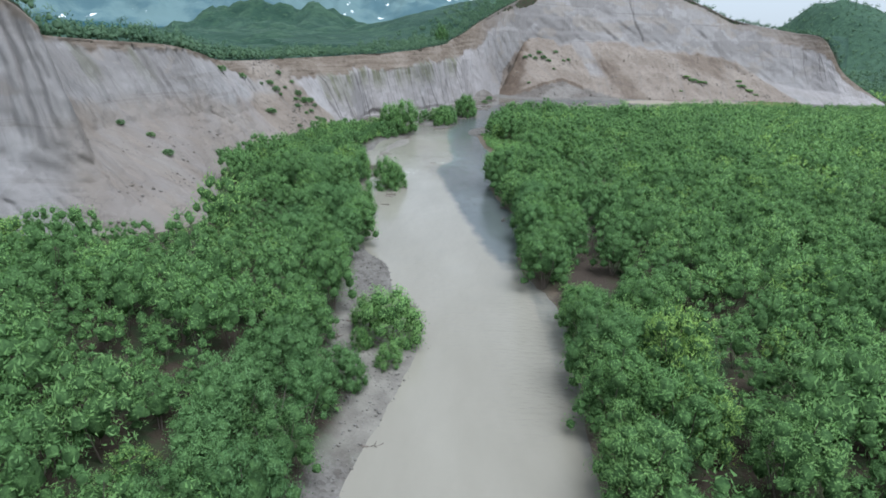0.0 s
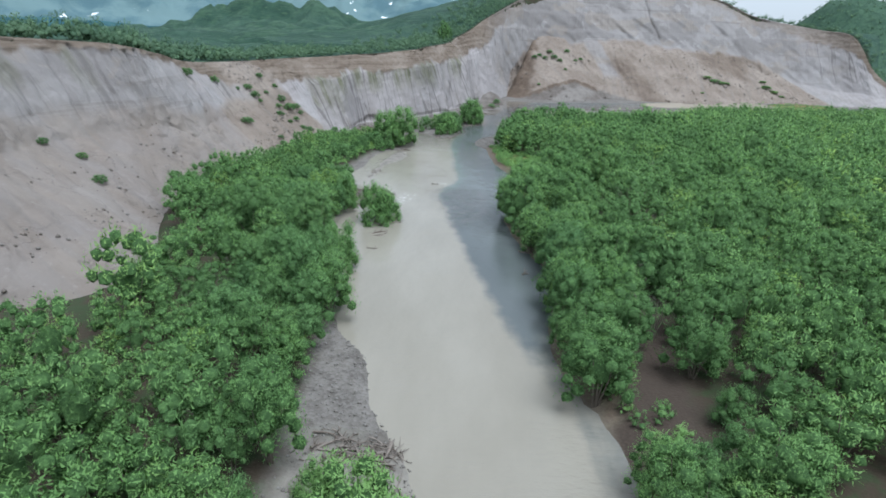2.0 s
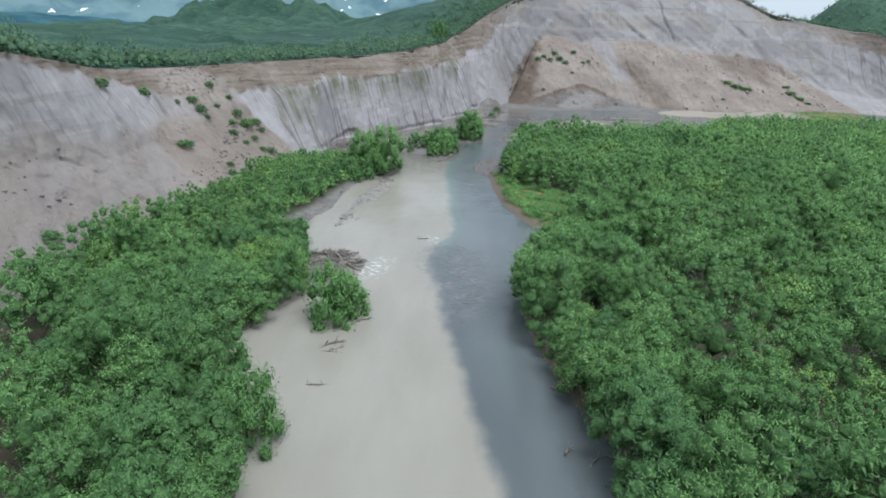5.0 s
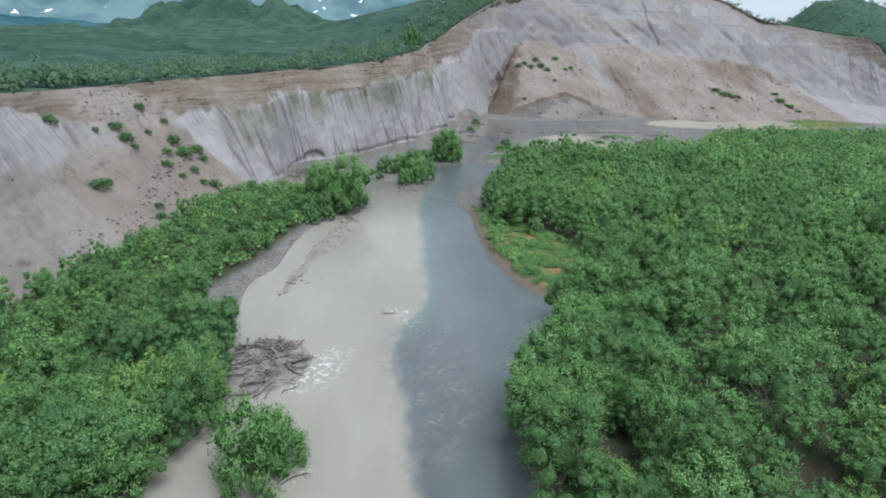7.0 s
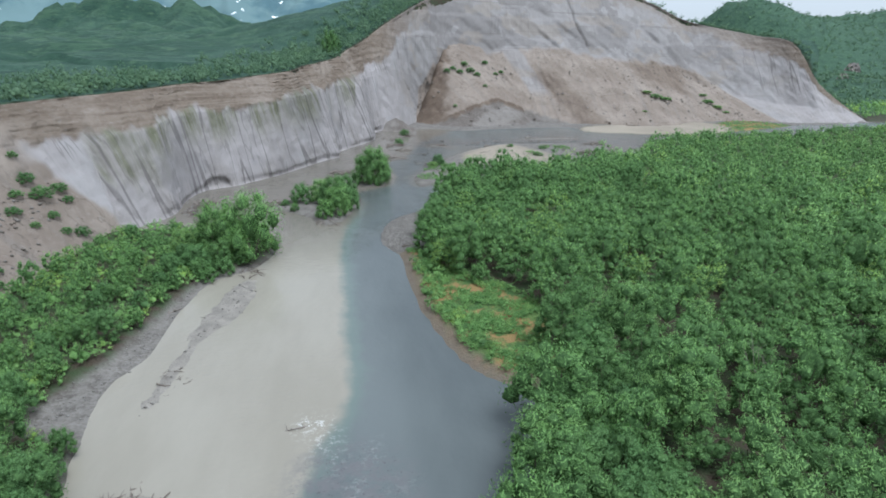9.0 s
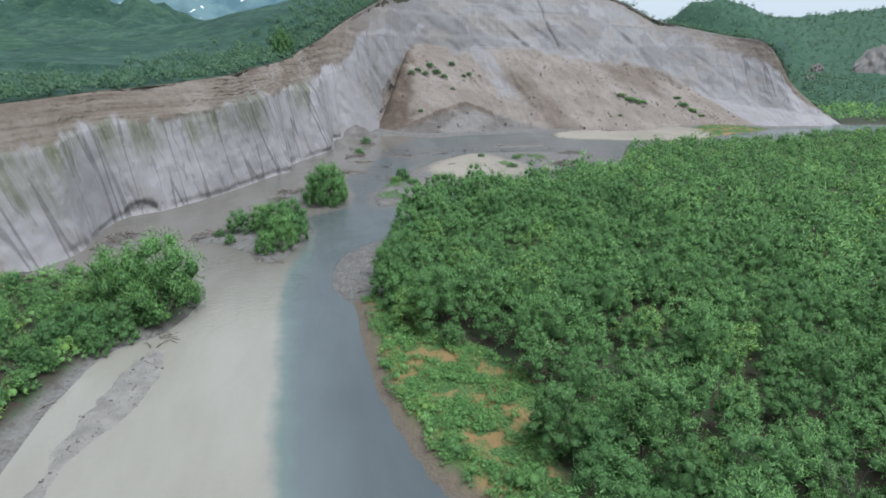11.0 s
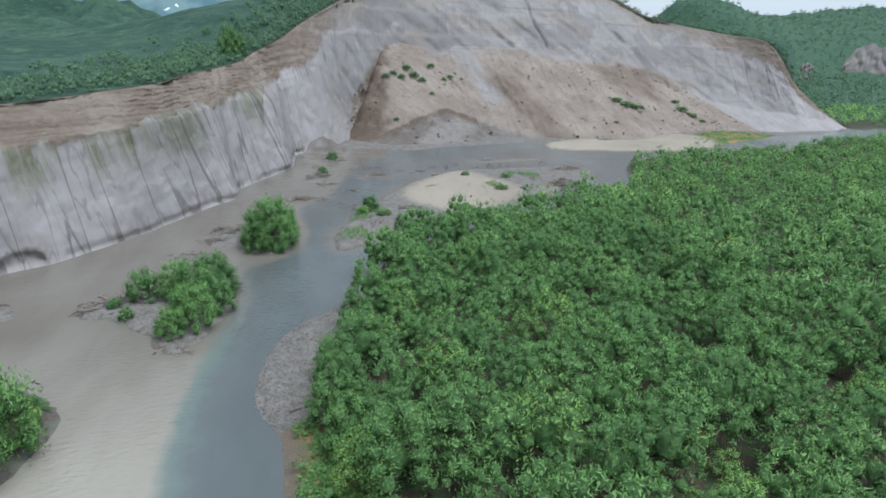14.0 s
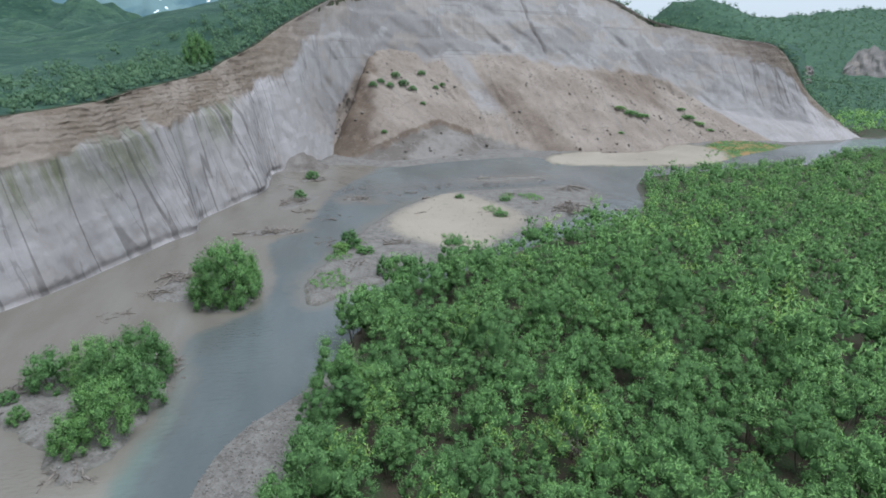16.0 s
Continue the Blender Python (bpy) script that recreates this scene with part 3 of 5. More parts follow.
# ---- mesh helpers ----
def mesh_of(name, verts, quads=None, tris=None, mats=(), smooth_shade=False, normals=None, slots=None):
    """A mesh from arrays of corners."""
    me = bpy.data.meshes.new(name)
    quads = np.zeros((0, 4), int) if quads is None else np.asarray(quads)
    tris = np.zeros((0, 3), int) if tris is None else np.asarray(tris)
    me.vertices.add(len(verts))
    me.vertices.foreach_set("co", np.asarray(verts, np.float32).ravel())
    me.loops.add(quads.size + tris.size)
    me.loops.foreach_set("vertex_index", np.concatenate([quads.ravel(), tris.ravel()]).astype(np.int32))
    me.polygons.add(len(quads) + len(tris))
    starts = np.concatenate([np.arange(len(quads)) * 4, quads.size + np.arange(len(tris)) * 3])
    me.polygons.foreach_set("loop_start", starts.astype(np.int32))
    if smooth_shade:
        me.polygons.foreach_set("use_smooth", np.ones(len(me.polygons), bool))
    for m in mats:
        me.materials.append(m)
    me.update(calc_edges=True)
    me.validate()
    if slots is not None:
        me.polygons.foreach_set("material_index", np.asarray(slots, np.int32))
    if normals is not None:
        me.attributes.new("custom_normal", "FLOAT_VECTOR", "POINT").data.foreach_set("vector", np.asarray(normals, np.float32).ravel())
    return me


def grid_quads(rows, cols):
    i = np.arange(rows * cols).reshape(rows, cols)
    return np.stack([i[:-1, :-1], i[:-1, 1:], i[1:, 1:], i[1:, :-1]], -1).reshape(-1, 4)


def give(me, **values):
    for name, v in values.items():
        me.attributes.new(name, "FLOAT", "POINT").data.foreach_set("value", np.asarray(v, np.float32).ravel())


def child(name, me, parent, label=""):
    ob = new(name, me)
    ob.parent = parent
    return tagged(ob, label) if label else ob


def spread(start, end, first, growth):
    """Distances that widen from start to end."""
    out, d = [], first
    v = start
    while abs(v - start) < abs(end - start):
        out.append(v)
        v += math.copysign(d, end - start)
        d *= growth
    return np.array(out + [end])


# ---- ground: one sheet to the horizon ----
gx = np.concatenate([spread(-610, -4800, 14, 1.25)[::-1], np.arange(-600, -100, 10.0), np.arange(-98, -45, 2.5), np.arange(-45, 40, 1.05), np.arange(40, 130, 2.0),
                     np.arange(130, 330, 4.0), np.arange(330, 900, 12.0), spread(900, 4800, 16, 1.25)])
gy = np.concatenate([spread(-105, -4800, 10, 1.35)[::-1], np.arange(-100, 20, 8.0), np.arange(20, 345, 1.2), np.arange(345, 500, 2.5), np.arange(500, 1300, 9.0), spread(1300, 4800, 12, 1.2)])
GX, GY = np.meshgrid(gx, gy)
gz, covers = lay(GX.ravel(), GY.ravel())
ground_mesh = mesh_of("ground", np.stack([GX.ravel(), GY.ravel(), gz], 1), grid_quads(len(gy), len(gx)), None, [GROUND], True)
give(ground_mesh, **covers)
tagged(new("ground", ground_mesh), "river flats of silt, gravel and green turf rising to hills", "ground", kind="structure")

# ---- water ----
wx = np.concatenate([np.arange(-46, 40, 1.6), np.arange(40, 425, 6.0)])
wy = np.concatenate([np.arange(-150, 20, 10.0), np.arange(20, 440, 1.8)])
WX, WY = np.meshgrid(wx, wy)
wxf, wyf = WX.ravel(), WY.ravel()
SEAM = smooth([(14, -150), (13.5, 40), (13, 70), (10.6, 80), (8.6, 87), (6.8, 96), (5.2, 106), (3.2, 119), (1.6, 130), (0.4, 140), (-1, 150), (2.8, 163), (2.4, 176), (1.9, 195),
               (1.3, 215), (3.2, 230), (4.6, 242), (4.8, 253), (13, 262), (15.5, 275), (14, 292), (22, 306), (30, 335), (50, 372), (60, 385)], 3)
seam_d, _ = away(wxf, wyf, SEAM)
muddy = inside(wxf, wyf, np.concatenate([SEAM, [(-200, 385), (-200, -150)]]))
edge_way = np.where(muddy, seam_d, -seam_d)
mud = step(-3.6, 3.2, edge_way)
mud = np.maximum(mud, 0.55 * step(112, 72, wyf + 4 * rolling(wxf, wyf, 25, 2)))
mud = np.maximum(mud, 0.35 * step(395, 370, wyf) * step(60, 110, wxf))
SHOAL = smooth([(-2.1, 147), (-1, 154), (5, 155), (8.5, 150.9), (9, 138), (5.5, 130), (2, 126), (0.4, 137.8)], 3, True)
SHALLOW = smooth([(20, 330), (60, 350), (108, 356), (125, 340), (100, 306), (96, 335), (60, 334), (40, 318)], 3, True)
shoal = np.maximum(step(1.5, -2.0, signed(wxf, wyf, SHOAL)), 0.7 * step(2, -3, signed(wxf, wyf, SHALLOW)))
water_mesh = mesh_of("water", np.stack([wxf, wyf, np.zeros(len(wxf))], 1), grid_quads(len(wy), len(wx)), None, [WATER], True)
foam = np.zeros(len(wxf))
for cx, cy, r in ((-8.2, 144.5, 1.8), (-8.8, 142, 1.6), (-7.2, 147, 1.3), (-10.5, 140.5, 1.2), (-8.6, 128, 1.3), (-0.5, 158.5, 1.2), (1.0, 156, 1.0)):
    foam = np.maximum(foam, np.exp(-((wxf - cx) ** 2 + (wyf - cy) ** 2) / r ** 2))
foam = np.maximum(foam, 0.16 * step(1.2, -1.0, signed(wxf, wyf, SHOAL)) * step(0.1, 0.5, rolling(wxf, wyf, 6, 3)))
riffle = np.maximum(0.8 * step(3, -3, signed(wxf, wyf, SHOAL)), 1.3 * step(14, 5, np.hypot(wxf + 6, (wyf - 216) * 0.6)))
riffle = np.maximum(riffle, 0.9 * step(10, 4, np.hypot(wxf - 9, (wyf - 238) * 0.4)))
riffle = np.maximum(riffle, 0.8 * step(7, 2, np.abs(wxf - 11.5)) * step(38, 46, wyf) * step(78, 66, wyf))
wade = np.zeros(len(wxf))
for name, (line, _) in ISLAND_LINES.items():
    if name not in ("silt_spit", "log_bar"):
        wade = np.maximum(wade, step(4.5, 0.0, signed(wxf, wyf, line)))
give(water_mesh, wade=wade, riffle=riffle, seam=step(8, 3, seam_d) * step(135, 160, wyf) * step(262, 225, wyf), mud=mud, shoal=shoal, foam=foam, brown=step(200, 236, wyf + 6 * rolling(wxf, wyf, 30, 2)))
tagged(new("water", water_mesh), "river with milky silt water meeting clearer slate-grey water", "river", kind="structure")


# ---- cliff: a face lofted from foot to rim, with gullies, screes and banded top ----
def wave(v, seed):
    return np.sin(v + seed) + 0.6 * np.sin(2.13 * v + 1.3 * seed) + 0.4 * np.sin(3.71 * v + 2.1 * seed)


def rills(q, seed, spacing, width):
    """Narrow grooves at uneven distances along q: 0 between them, up to 1 in their beds."""
    r = np.random.default_rng(seed)
    at = np.cumsum(r.uniform(0.35, 1.9, 1500) * spacing) - 20
    deep = r.uniform(0.25, 1.0, len(at)) ** 1.5
    k = np.clip(np.searchsorted(at, q), 1, len(at) - 1)
    a, b = q - at[k - 1], at[k] - q
    w = width * (0.6 + 0.8 * deep[k])
    return np.maximum(deep[k - 1] * np.exp(-(a / w) ** 2), deep[k] * np.exp(-(b / w) ** 2))


def build_cliff():
    run = np.concatenate([[0], np.cumsum(np.hypot(*np.diff((FOOT[:, :2] + RIM[:, :2]) / 2, axis=0).T))])
    first, last = run[LAST], run[LAST + 78]
    begin = run[18]
    s = np.concatenate([np.arange(0, begin, 4.0), np.arange(begin, first, 0.38), np.arange(first, last, 0.29), np.arange(last, run[-1], 0.65)])
    cols = len(s)
    st = np.stack([np.interp(s, run, STATIONS[:, k]) for k in range(8)], 1)
    rows = 80
    v = np.linspace(0, 1, rows)[:, None]
    bu, bz = st[None, :, 6], st[None, :, 7]
    low = np.clip(v / 0.42, 0, 1)
    high = np.clip((v - 0.42) / 0.58, 0, 1)
    u = low * bu + high * (1 - bu)
    zf = low * bz + high * (1 - bz)
    wall = step(0.52, 0.62, bz)                      # the stretch that rises straight from the water
    zf = zf + 0.035 * np.sin(math.pi * high) * (1 - wall)
    foot, rim = st[:, 0:3], st[:, 3:6]
    x = foot[None, :, 0] + u * (rim - foot)[None, :, 0]
    y = foot[None, :, 1] + u * (rim - foot)[None, :, 1]
    z = foot[None, :, 2] + zf * (rim - foot)[None, :, 2]
    out = np.stack([foot[:, 0] - rim[:, 0], foot[:, 1] - rim[:, 1]], 1)
    out /= np.hypot(*out.T)[:, None]
    soft = np.ones(61) / 61
    out = np.stack([np.convolve(np.pad(out[:, k], 30, mode="edge"), soft, mode="valid") for k in (0, 1)], 1)
    S = s[None, :] + 0 * v
    near_part = step(run[LAST - 3], run[LAST - 15], S)
    height = (rim - foot)[None, :, 2]
    massif = step(40, 55, height)
    big = np.clip(height / 26.0, 0.5, 2.2)
    face = np.where(wall > 0.5, 1.0, step(0.03, 0.25, high))
    line = 0.765 + 0.06 * rolling(S, 0 * S, 36, 3, 0.4) + 0.055 * rolling(S, z, 10, 4)
    line = line + 0.255 * step(run[LAST] + 4, run[LAST - 12], S)
    cap = step(-0.03, 0.03, zf - line + 0.06 * (1 - wall) * (1 - massif) - 0.13 * massif)
    q = S + 0.22 * z * (1 - massif) + 0.6 * rolling(S, z, 16, 3, 1.2) + 0.8 * np.sin(z * 0.2)
    groove = 0.65 * rills(q, 3, 3.4, 0.30) + 0.35 * rills(q + 0.15 * z, 5, 1.3, 0.22)
    groove += massif * (1.1 * rills(q, 9, 17.0, 0.9) + 0.3 * rills(q, 15, 5.0, 0.5))
    groove = groove * (1 - 0.6 * massif)
    rough = rolling(S, z * 1.5, 9, 5, 0.7)
    bulge = rolling(S, z * 0.25, 42, 3, 2.2)
    smoothed = 0.15 + 0.75 * step(-0.30, 0.30, rolling(S, z, 30, 2, 4.4))
    push = -face * (1 - 0.8 * cap) * groove * smoothed + 0.35 * rough * np.where(massif > 0.3, 0.6, 0.7) + face * 1.7 * bulge * np.where(wall + massif > 0.3, np.clip(big, 0.6, 1.0), 0.45)
    push -= face * near_part * (1 - cap) * (1.1 * rills(q, 31, 2.6, 0.50) + 0.5 * rills(q + 0.1 * z, 33, 1.3, 0.32))
    push += near_part * (1 - face) * (0.35 * rolling(S, z * 2, 6, 5, 3.7) - 0.7 * rills(S + 1.1 * z + 2 * rolling(S, z, 12, 3), 35, 9.0, 0.35))
    push += face * massif * 0.5 * np.abs(rolling(S, z * 0.8, 26, 3, 6.0))
    ledge = z / 0.8 + 0.6 * rolling(S, z, 25, 3)
    push += cap * (1 - 0.6 * massif) * (0.30 * (np.abs((ledge % 1.0) - 0.5) * 2 - 0.5) + 0.35 * rolling(S * 0.5, z * 2.0, 5, 5, 3.3) + 0.5 * rolling(S, 0.3 * z, 9, 4, 1.3))
    # ribs that run aslant down the screes
    slant = S + 1.25 * z
    push += (1 - wall) * step(0.0, 0.5, low) * step(0.75, 0.35, high) * (0.5 * big * rolling(slant, 0.2 * z, 22, 4, 0.5) + massif * (1.0 * (0.5 - np.abs(rolling(slant, 0.15 * z, 46, 3, 1.5)) * 2) + 0.5 * rolling(slant, 0.5 * z, 9, 5, 2.5)))
    push -= wall * 1.5 * step(0.055, 0.03, zf) * step(-0.5, 0.1, rolling(S, 0 * S, 40, 2, 1.0))
    # the rounded hollow that the river has worn
    reach = np.hypot(x + 29.6, y - 258.8)
    cave = step(0.6, -0.6, z - 2.5 * np.sqrt(np.clip(1 - (reach / 4.0) ** 2, 0, 1))) * step(4.1, 3.0, reach) * wall
    push -= 1.3 * cave
    # the scree stands out below the bare wall of the great bay, and a fissure splits that wall
    seat = np.interp(x, (22, 32, 36, 45, 60, 72, 97, 120, 145, 180, 210, 224, 232, 240), (-3, -3, 14, 25, 29, 31, 34, 36, 31, 29.5, 25, 14, 6, -2)) + 1.8 * rolling(x, z, 19, 4, 1.0)
    push += massif * 1.8 * step(0.8, -0.8, z - seat) * step(60, 100, x)
    fissure = massif * np.exp(-((x - 134 - 0.12 * (58 - z) - 0.012 * np.clip(52 - z, 0, 30) ** 2 + 1.2 * rolling(z, x, 14, 2)) / 0.65) ** 2) * step(34, 38, z)
    push -= 2.2 * fissure
    for level in (40.0, 51.0):
        push -= massif * 1.3 * step(-0.5, 0.5, z - level - 1.6 * rolling(S, 0 * S, 34, 3, level))
    down = S + 0.35 * z + 2.5 * rolling(S, z, 30, 2, 3.1)
    push -= massif * step(0.5, -1.5, z - seat) * step(1.0, 6.0, z) * (1.3 * rills(down, 21, 8.0, 1.3) + 0.6 * rills(down + 0.2 * z, 23, 3.0, 0.5))
    push += massif * step(0.5, -1.5, z - seat) * (0.8 * np.abs(rolling(S, z * 1.4, 11, 4, 5.5)) + 0.4 * rolling(S, z * 1.6, 4, 3, 1.5))
    edge = step(0.0, 0.03, v) * step(1.0, 0.97, v)
    push = push * edge
    x, y = x + out[None, :, 0] * push, y + out[None, :, 1] * push
    z = z + 0.2 * rough * edge + 0.25 * edge * rolling(S, z, 4, 3, 5.0) * (0.4 + 0.6 * cap)
    uneven = 0.5 * rolling(s, 0 * s, 11, 4, 2.0) + 0.25 * rolling(s, 0 * s, 3.1, 3, 1.0)
    x[-1], y[-1] = x[-1] + out[:, 0] * uneven, y[-1] + out[:, 1] * uneven
    lip = np.stack([rim[:, 0] - out[:, 0] * 3, rim[:, 1] - out[:, 1] * 3, rim[:, 2] - 0.4], 1)
    verts = np.concatenate([np.stack([x, y, z], -1).reshape(-1, 3), lip])
    me = mesh_of("cliff", verts, grid_quads(rows + 1, cols), None, [CLIFF], True)
    wander = 0.12 * rolling(S, z, 26, 4, 3.0)
    scree = (1 - wall) * np.maximum(1 - face, step(0.32 + 0.05 * massif, 0.12, high + wander)) * step(0.24, 0.30, bz + 0.08 * massif * step(240, 150, x))
    tan_gully = np.exp(-((S - run[LAST + 4] + 0.7 * z) / 9.0) ** 2) * (1 - wall)
    scree = np.maximum(scree, np.clip(1.6 * tan_gully, 0, 1))
    # the great bay: tan scree up to an uneven line, a grey chute through it, a dark flank beside that
    top = np.interp(x, (22, 32, 36, 45, 60, 72, 97, 120, 145, 180, 210, 224, 232, 240), (-3, -3, 14, 25, 29, 31, 34, 36, 31, 29.5, 25, 14, 6, -2)) + 1.8 * rolling(x, z, 19, 4, 1.0)
    bay = step(1.2, -1.2, z - top)
    chute = step(6.5, 4.0, np.abs(x - 93 - 0.45 * (30 - z) + 1.2 * rolling(x, z, 12, 3))) * step(11, 15, z)
    bay = bay * (1 - 0.85 * chute)
    scree = np.where(massif > 0.5, bay, scree)
    scree = np.where(S < run[LAST - 6], scree * (0.65 + 0.25 * rolling(S, z, 13, 3, 2.0)), scree)
    scree = np.where(massif < 0.5, scree * step(225.2, 223.6, y + 0.8 * rolling(S, z, 9, 3) + 60 * (S < run[LAST]) * -1), scree)
    flank = massif * step(9, 5, np.abs(x - 110 - 0.7 * (16 - z) + 1.5 * rolling(x, z, 14, 3))) * step(25, 21, z) * 0.5
    flank = np.maximum(flank, 0.6 * massif * bay * step(26, 14, np.hypot(x - 182, (z - 24) * 2.2) + 7 * rolling(x + z, z, 22, 4, 2.0)))
    moss = wall * step(0.34, 0.66, zf) * step(-0.6, 0.15, rolling(S, z * 0.2, 24, 3, 1.0)) * (x < 5)
    moss = np.maximum(moss, 0.9 * wall * np.exp(-((y - 231) / 9.0) ** 2) * step(0.22, 0.45, zf + 0.1 * rolling(S, z, 8, 3)) * step(0.02, -0.02, zf - line))
    moss = np.maximum(moss, 0.6 * (1 - wall) * step(0.2, 0.5, rolling(S, z * 0.2, 19, 3, 1.4)) * step(0.3, 0.6, high) * (height < 30))
    cap_tan = cap * (1 - 0.5 * massif)
    extra = np.zeros((1, cols))

    def full(a, last_row=0.0):
        return np.concatenate([np.broadcast_to(a, (rows, cols)), extra + last_row]).ravel()

    give(me, scree=full(scree), strata=full(cap_tan, 1.0), moss=full(np.clip(moss, 0, 1)), dark=full(flank), great=full(np.maximum(massif, 0.75 * near_part) + 0 * S), flute=full(face * (1 - cap) * (1 - scree) * (1 - 0.75 * massif) * (1 - 0.7 * near_part)), toe=full(massif * step(0.4, -0.4, z - np.interp(x, (66, 82, 94, 110, 114), (10.0, 8.1, 4.5, 0.7, -2)) - 0.5 * rolling(x, z, 7, 3)) * (x > 66) * (x < 114)),
         groove_shade=full(np.clip(face * (1 - cap) * smoothed * (rills(q, 3, 3.4, 0.22) * 1.2 - 0.25) * step(0.05, 0.2, zf), 0, 1) * (1 - scree) + fissure))
    layer = me.uv_layers.new(name="along")
    vi = np.zeros(len(me.loops), np.int32)
    me.loops.foreach_get("vertex_index", vi)
    su = np.concatenate([(S + 0.25 * z * (1 - massif)).ravel(), s])
    sz = np.concatenate([z.ravel(), rim[:, 2]])
    layer.data.foreach_set("uv", np.stack([su[vi], sz[vi]], 1).astype(np.float32).ravel())
    ob = new("cliff", me)
    return tagged(ob, "pale grey ash cliff with gullies, tan screes and banded top", "cliff", kind="structure")


build_cliff()


def build_slump():
    """A fan of slumped earth in the bay of the cliff."""
    xs, ys = np.arange(8, 124, 0.8), np.arange(354, 456, 0.8)
    X, Y = np.meshgrid(xs, ys)
    foot = np.interp(X, (24, 32, 40, 50, 62, 75, 97, 113, 124), (386, 386, 378, 372.5, 375.5, 380, 386, 384, 384)) + 0.8 * rolling(X, Y, 15, 3)
    d = Y - foot
    cap = np.minimum(29.0, 30.5 - 0.62 * np.clip(X - 70, 0, 60))
    Z = np.minimum(0.54 * d, cap + 0.42 * (d - 52)) + np.where(d > 0, 0.9 * rolling(X, Y, 16, 5) * step(0, 12, d), 0)
    ribs = rolling(X + 0.55 * Y, 0.2 * Y, 16, 4, 0.5)
    Z = Z + (0.6 * ribs + 0.5 * rolling(X, Y, 5, 4, 2.0)) * step(2, 14, d)
    left = 26 + 0.38 * (Y - 375) + 1.2 * rolling(Y, X, 14, 3)
    Z = np.where(X < left + 4, Z * step(left - 5, left + 4, X) - 0.4, Z)
    arch = np.interp(X, (38, 52, 61, 73.5, 82, 94, 110), (1.0, 5.6, 8.4, 10.9, 8.1, 4.5, 0.7)) + 0.6 * rolling(X, Y, 7, 3)
    toe = step(0.4, -0.4, Z - arch)
    crack = step(0.75, 0.25, np.abs(Z - arch - 0.2)) * (Z > 0.8)
    Z = Z - 0.9 * toe * step(0.5, 2.5, Z)
    side = step(left + 21 - 0.22 * (Y - 375), left + 15 - 0.22 * (Y - 375), X + 3.5 * rolling(X, Y, 16, 4))
    Z = np.where((d < -1) | (X < 22), -0.8, Z)
    rubble = 5.5 * np.exp(-((X - 22) / 6.5) ** 2 - ((Y - 369) / 5.5) ** 2) + 0.7 * rolling(X, Y, 5, 4) - 1.0
    toe = np.where(rubble > Z, 1.0, toe)
    Z = np.maximum(Z, rubble)
    me = mesh_of("landslide", np.stack([X.ravel(), Y.ravel(), Z.ravel()], 1), grid_quads(len(ys), len(xs)), None, [CLIFF], True)
    give(me, scree=1 + 0 * Z, strata=0 * Z, moss=0 * Z, dark=np.maximum(0.9 * side * (1 - toe), 0.85 * crack), toe=toe, groove_shade=0 * Z, flute=0 * Z, great=0 * Z)
    layer = me.uv_layers.new(name="along")
    vi = np.zeros(len(me.loops), np.int32)
    me.loops.foreach_get("vertex_index", vi)
    layer.data.foreach_set("uv", np.stack([(X + 0.5 * Y).ravel()[vi], Z.ravel()[vi]], 1).astype(np.float32).ravel())
    return tagged(new("landslide", me), "fan of slumped tan earth with darker brown flank", "landslide", kind="structure")


build_slump()


def build_outcrop(x, y, wide, tall, seed):
    """A pale bare scarp in the wooded hillside."""
    cols, rows = 40, 24
    u, v = np.meshgrid(np.linspace(-1, 1, cols), np.linspace(0, 1, rows))
    edge = 1 - np.abs(u) ** 3 * 0.7 + 0.12 * rolling(u * 20, v, 9, 3, seed)
    turn = math.atan2(-(x - 20), y - 170)
    lx, ly = u * wide, v * tall * 0.5 * edge - 3 * rolling(u * 30, v * 20, 16, 4, seed) * np.sin(math.pi * v)
    X, Y = x + lx * math.cos(turn) - ly * math.sin(turn), y + lx * math.sin(turn) + ly * math.cos(turn)
    base = float(ground_z(np.array([x]), np.array([y]))[0]) - 2
    Z = base + v * tall * edge
    me = mesh_of("rock_outcrop", np.stack([X, Y, Z], -1).reshape(-1, 3), grid_quads(rows, cols), None, [CLIFF], True)
    give(me, scree=0.3 * np.ones(X.size), strata=np.zeros(X.size), moss=np.zeros(X.size), dark=np.zeros(X.size), toe=np.zeros(X.size), groove_shade=np.zeros(X.size), flute=np.zeros(X.size), great=np.ones(X.size))
    me.uv_layers.new(name="along")
    return tagged(new("rock_outcrop", me), "bare pale scarp in the wooded hillside", "scarp", "scarps on the hillside")


build_outcrop(604, 700, 22, 30, 0.4)
build_outcrop(556, 730, 8, 12, 1.7)
build_outcrop(440, 608, 5, 7, 2.6)


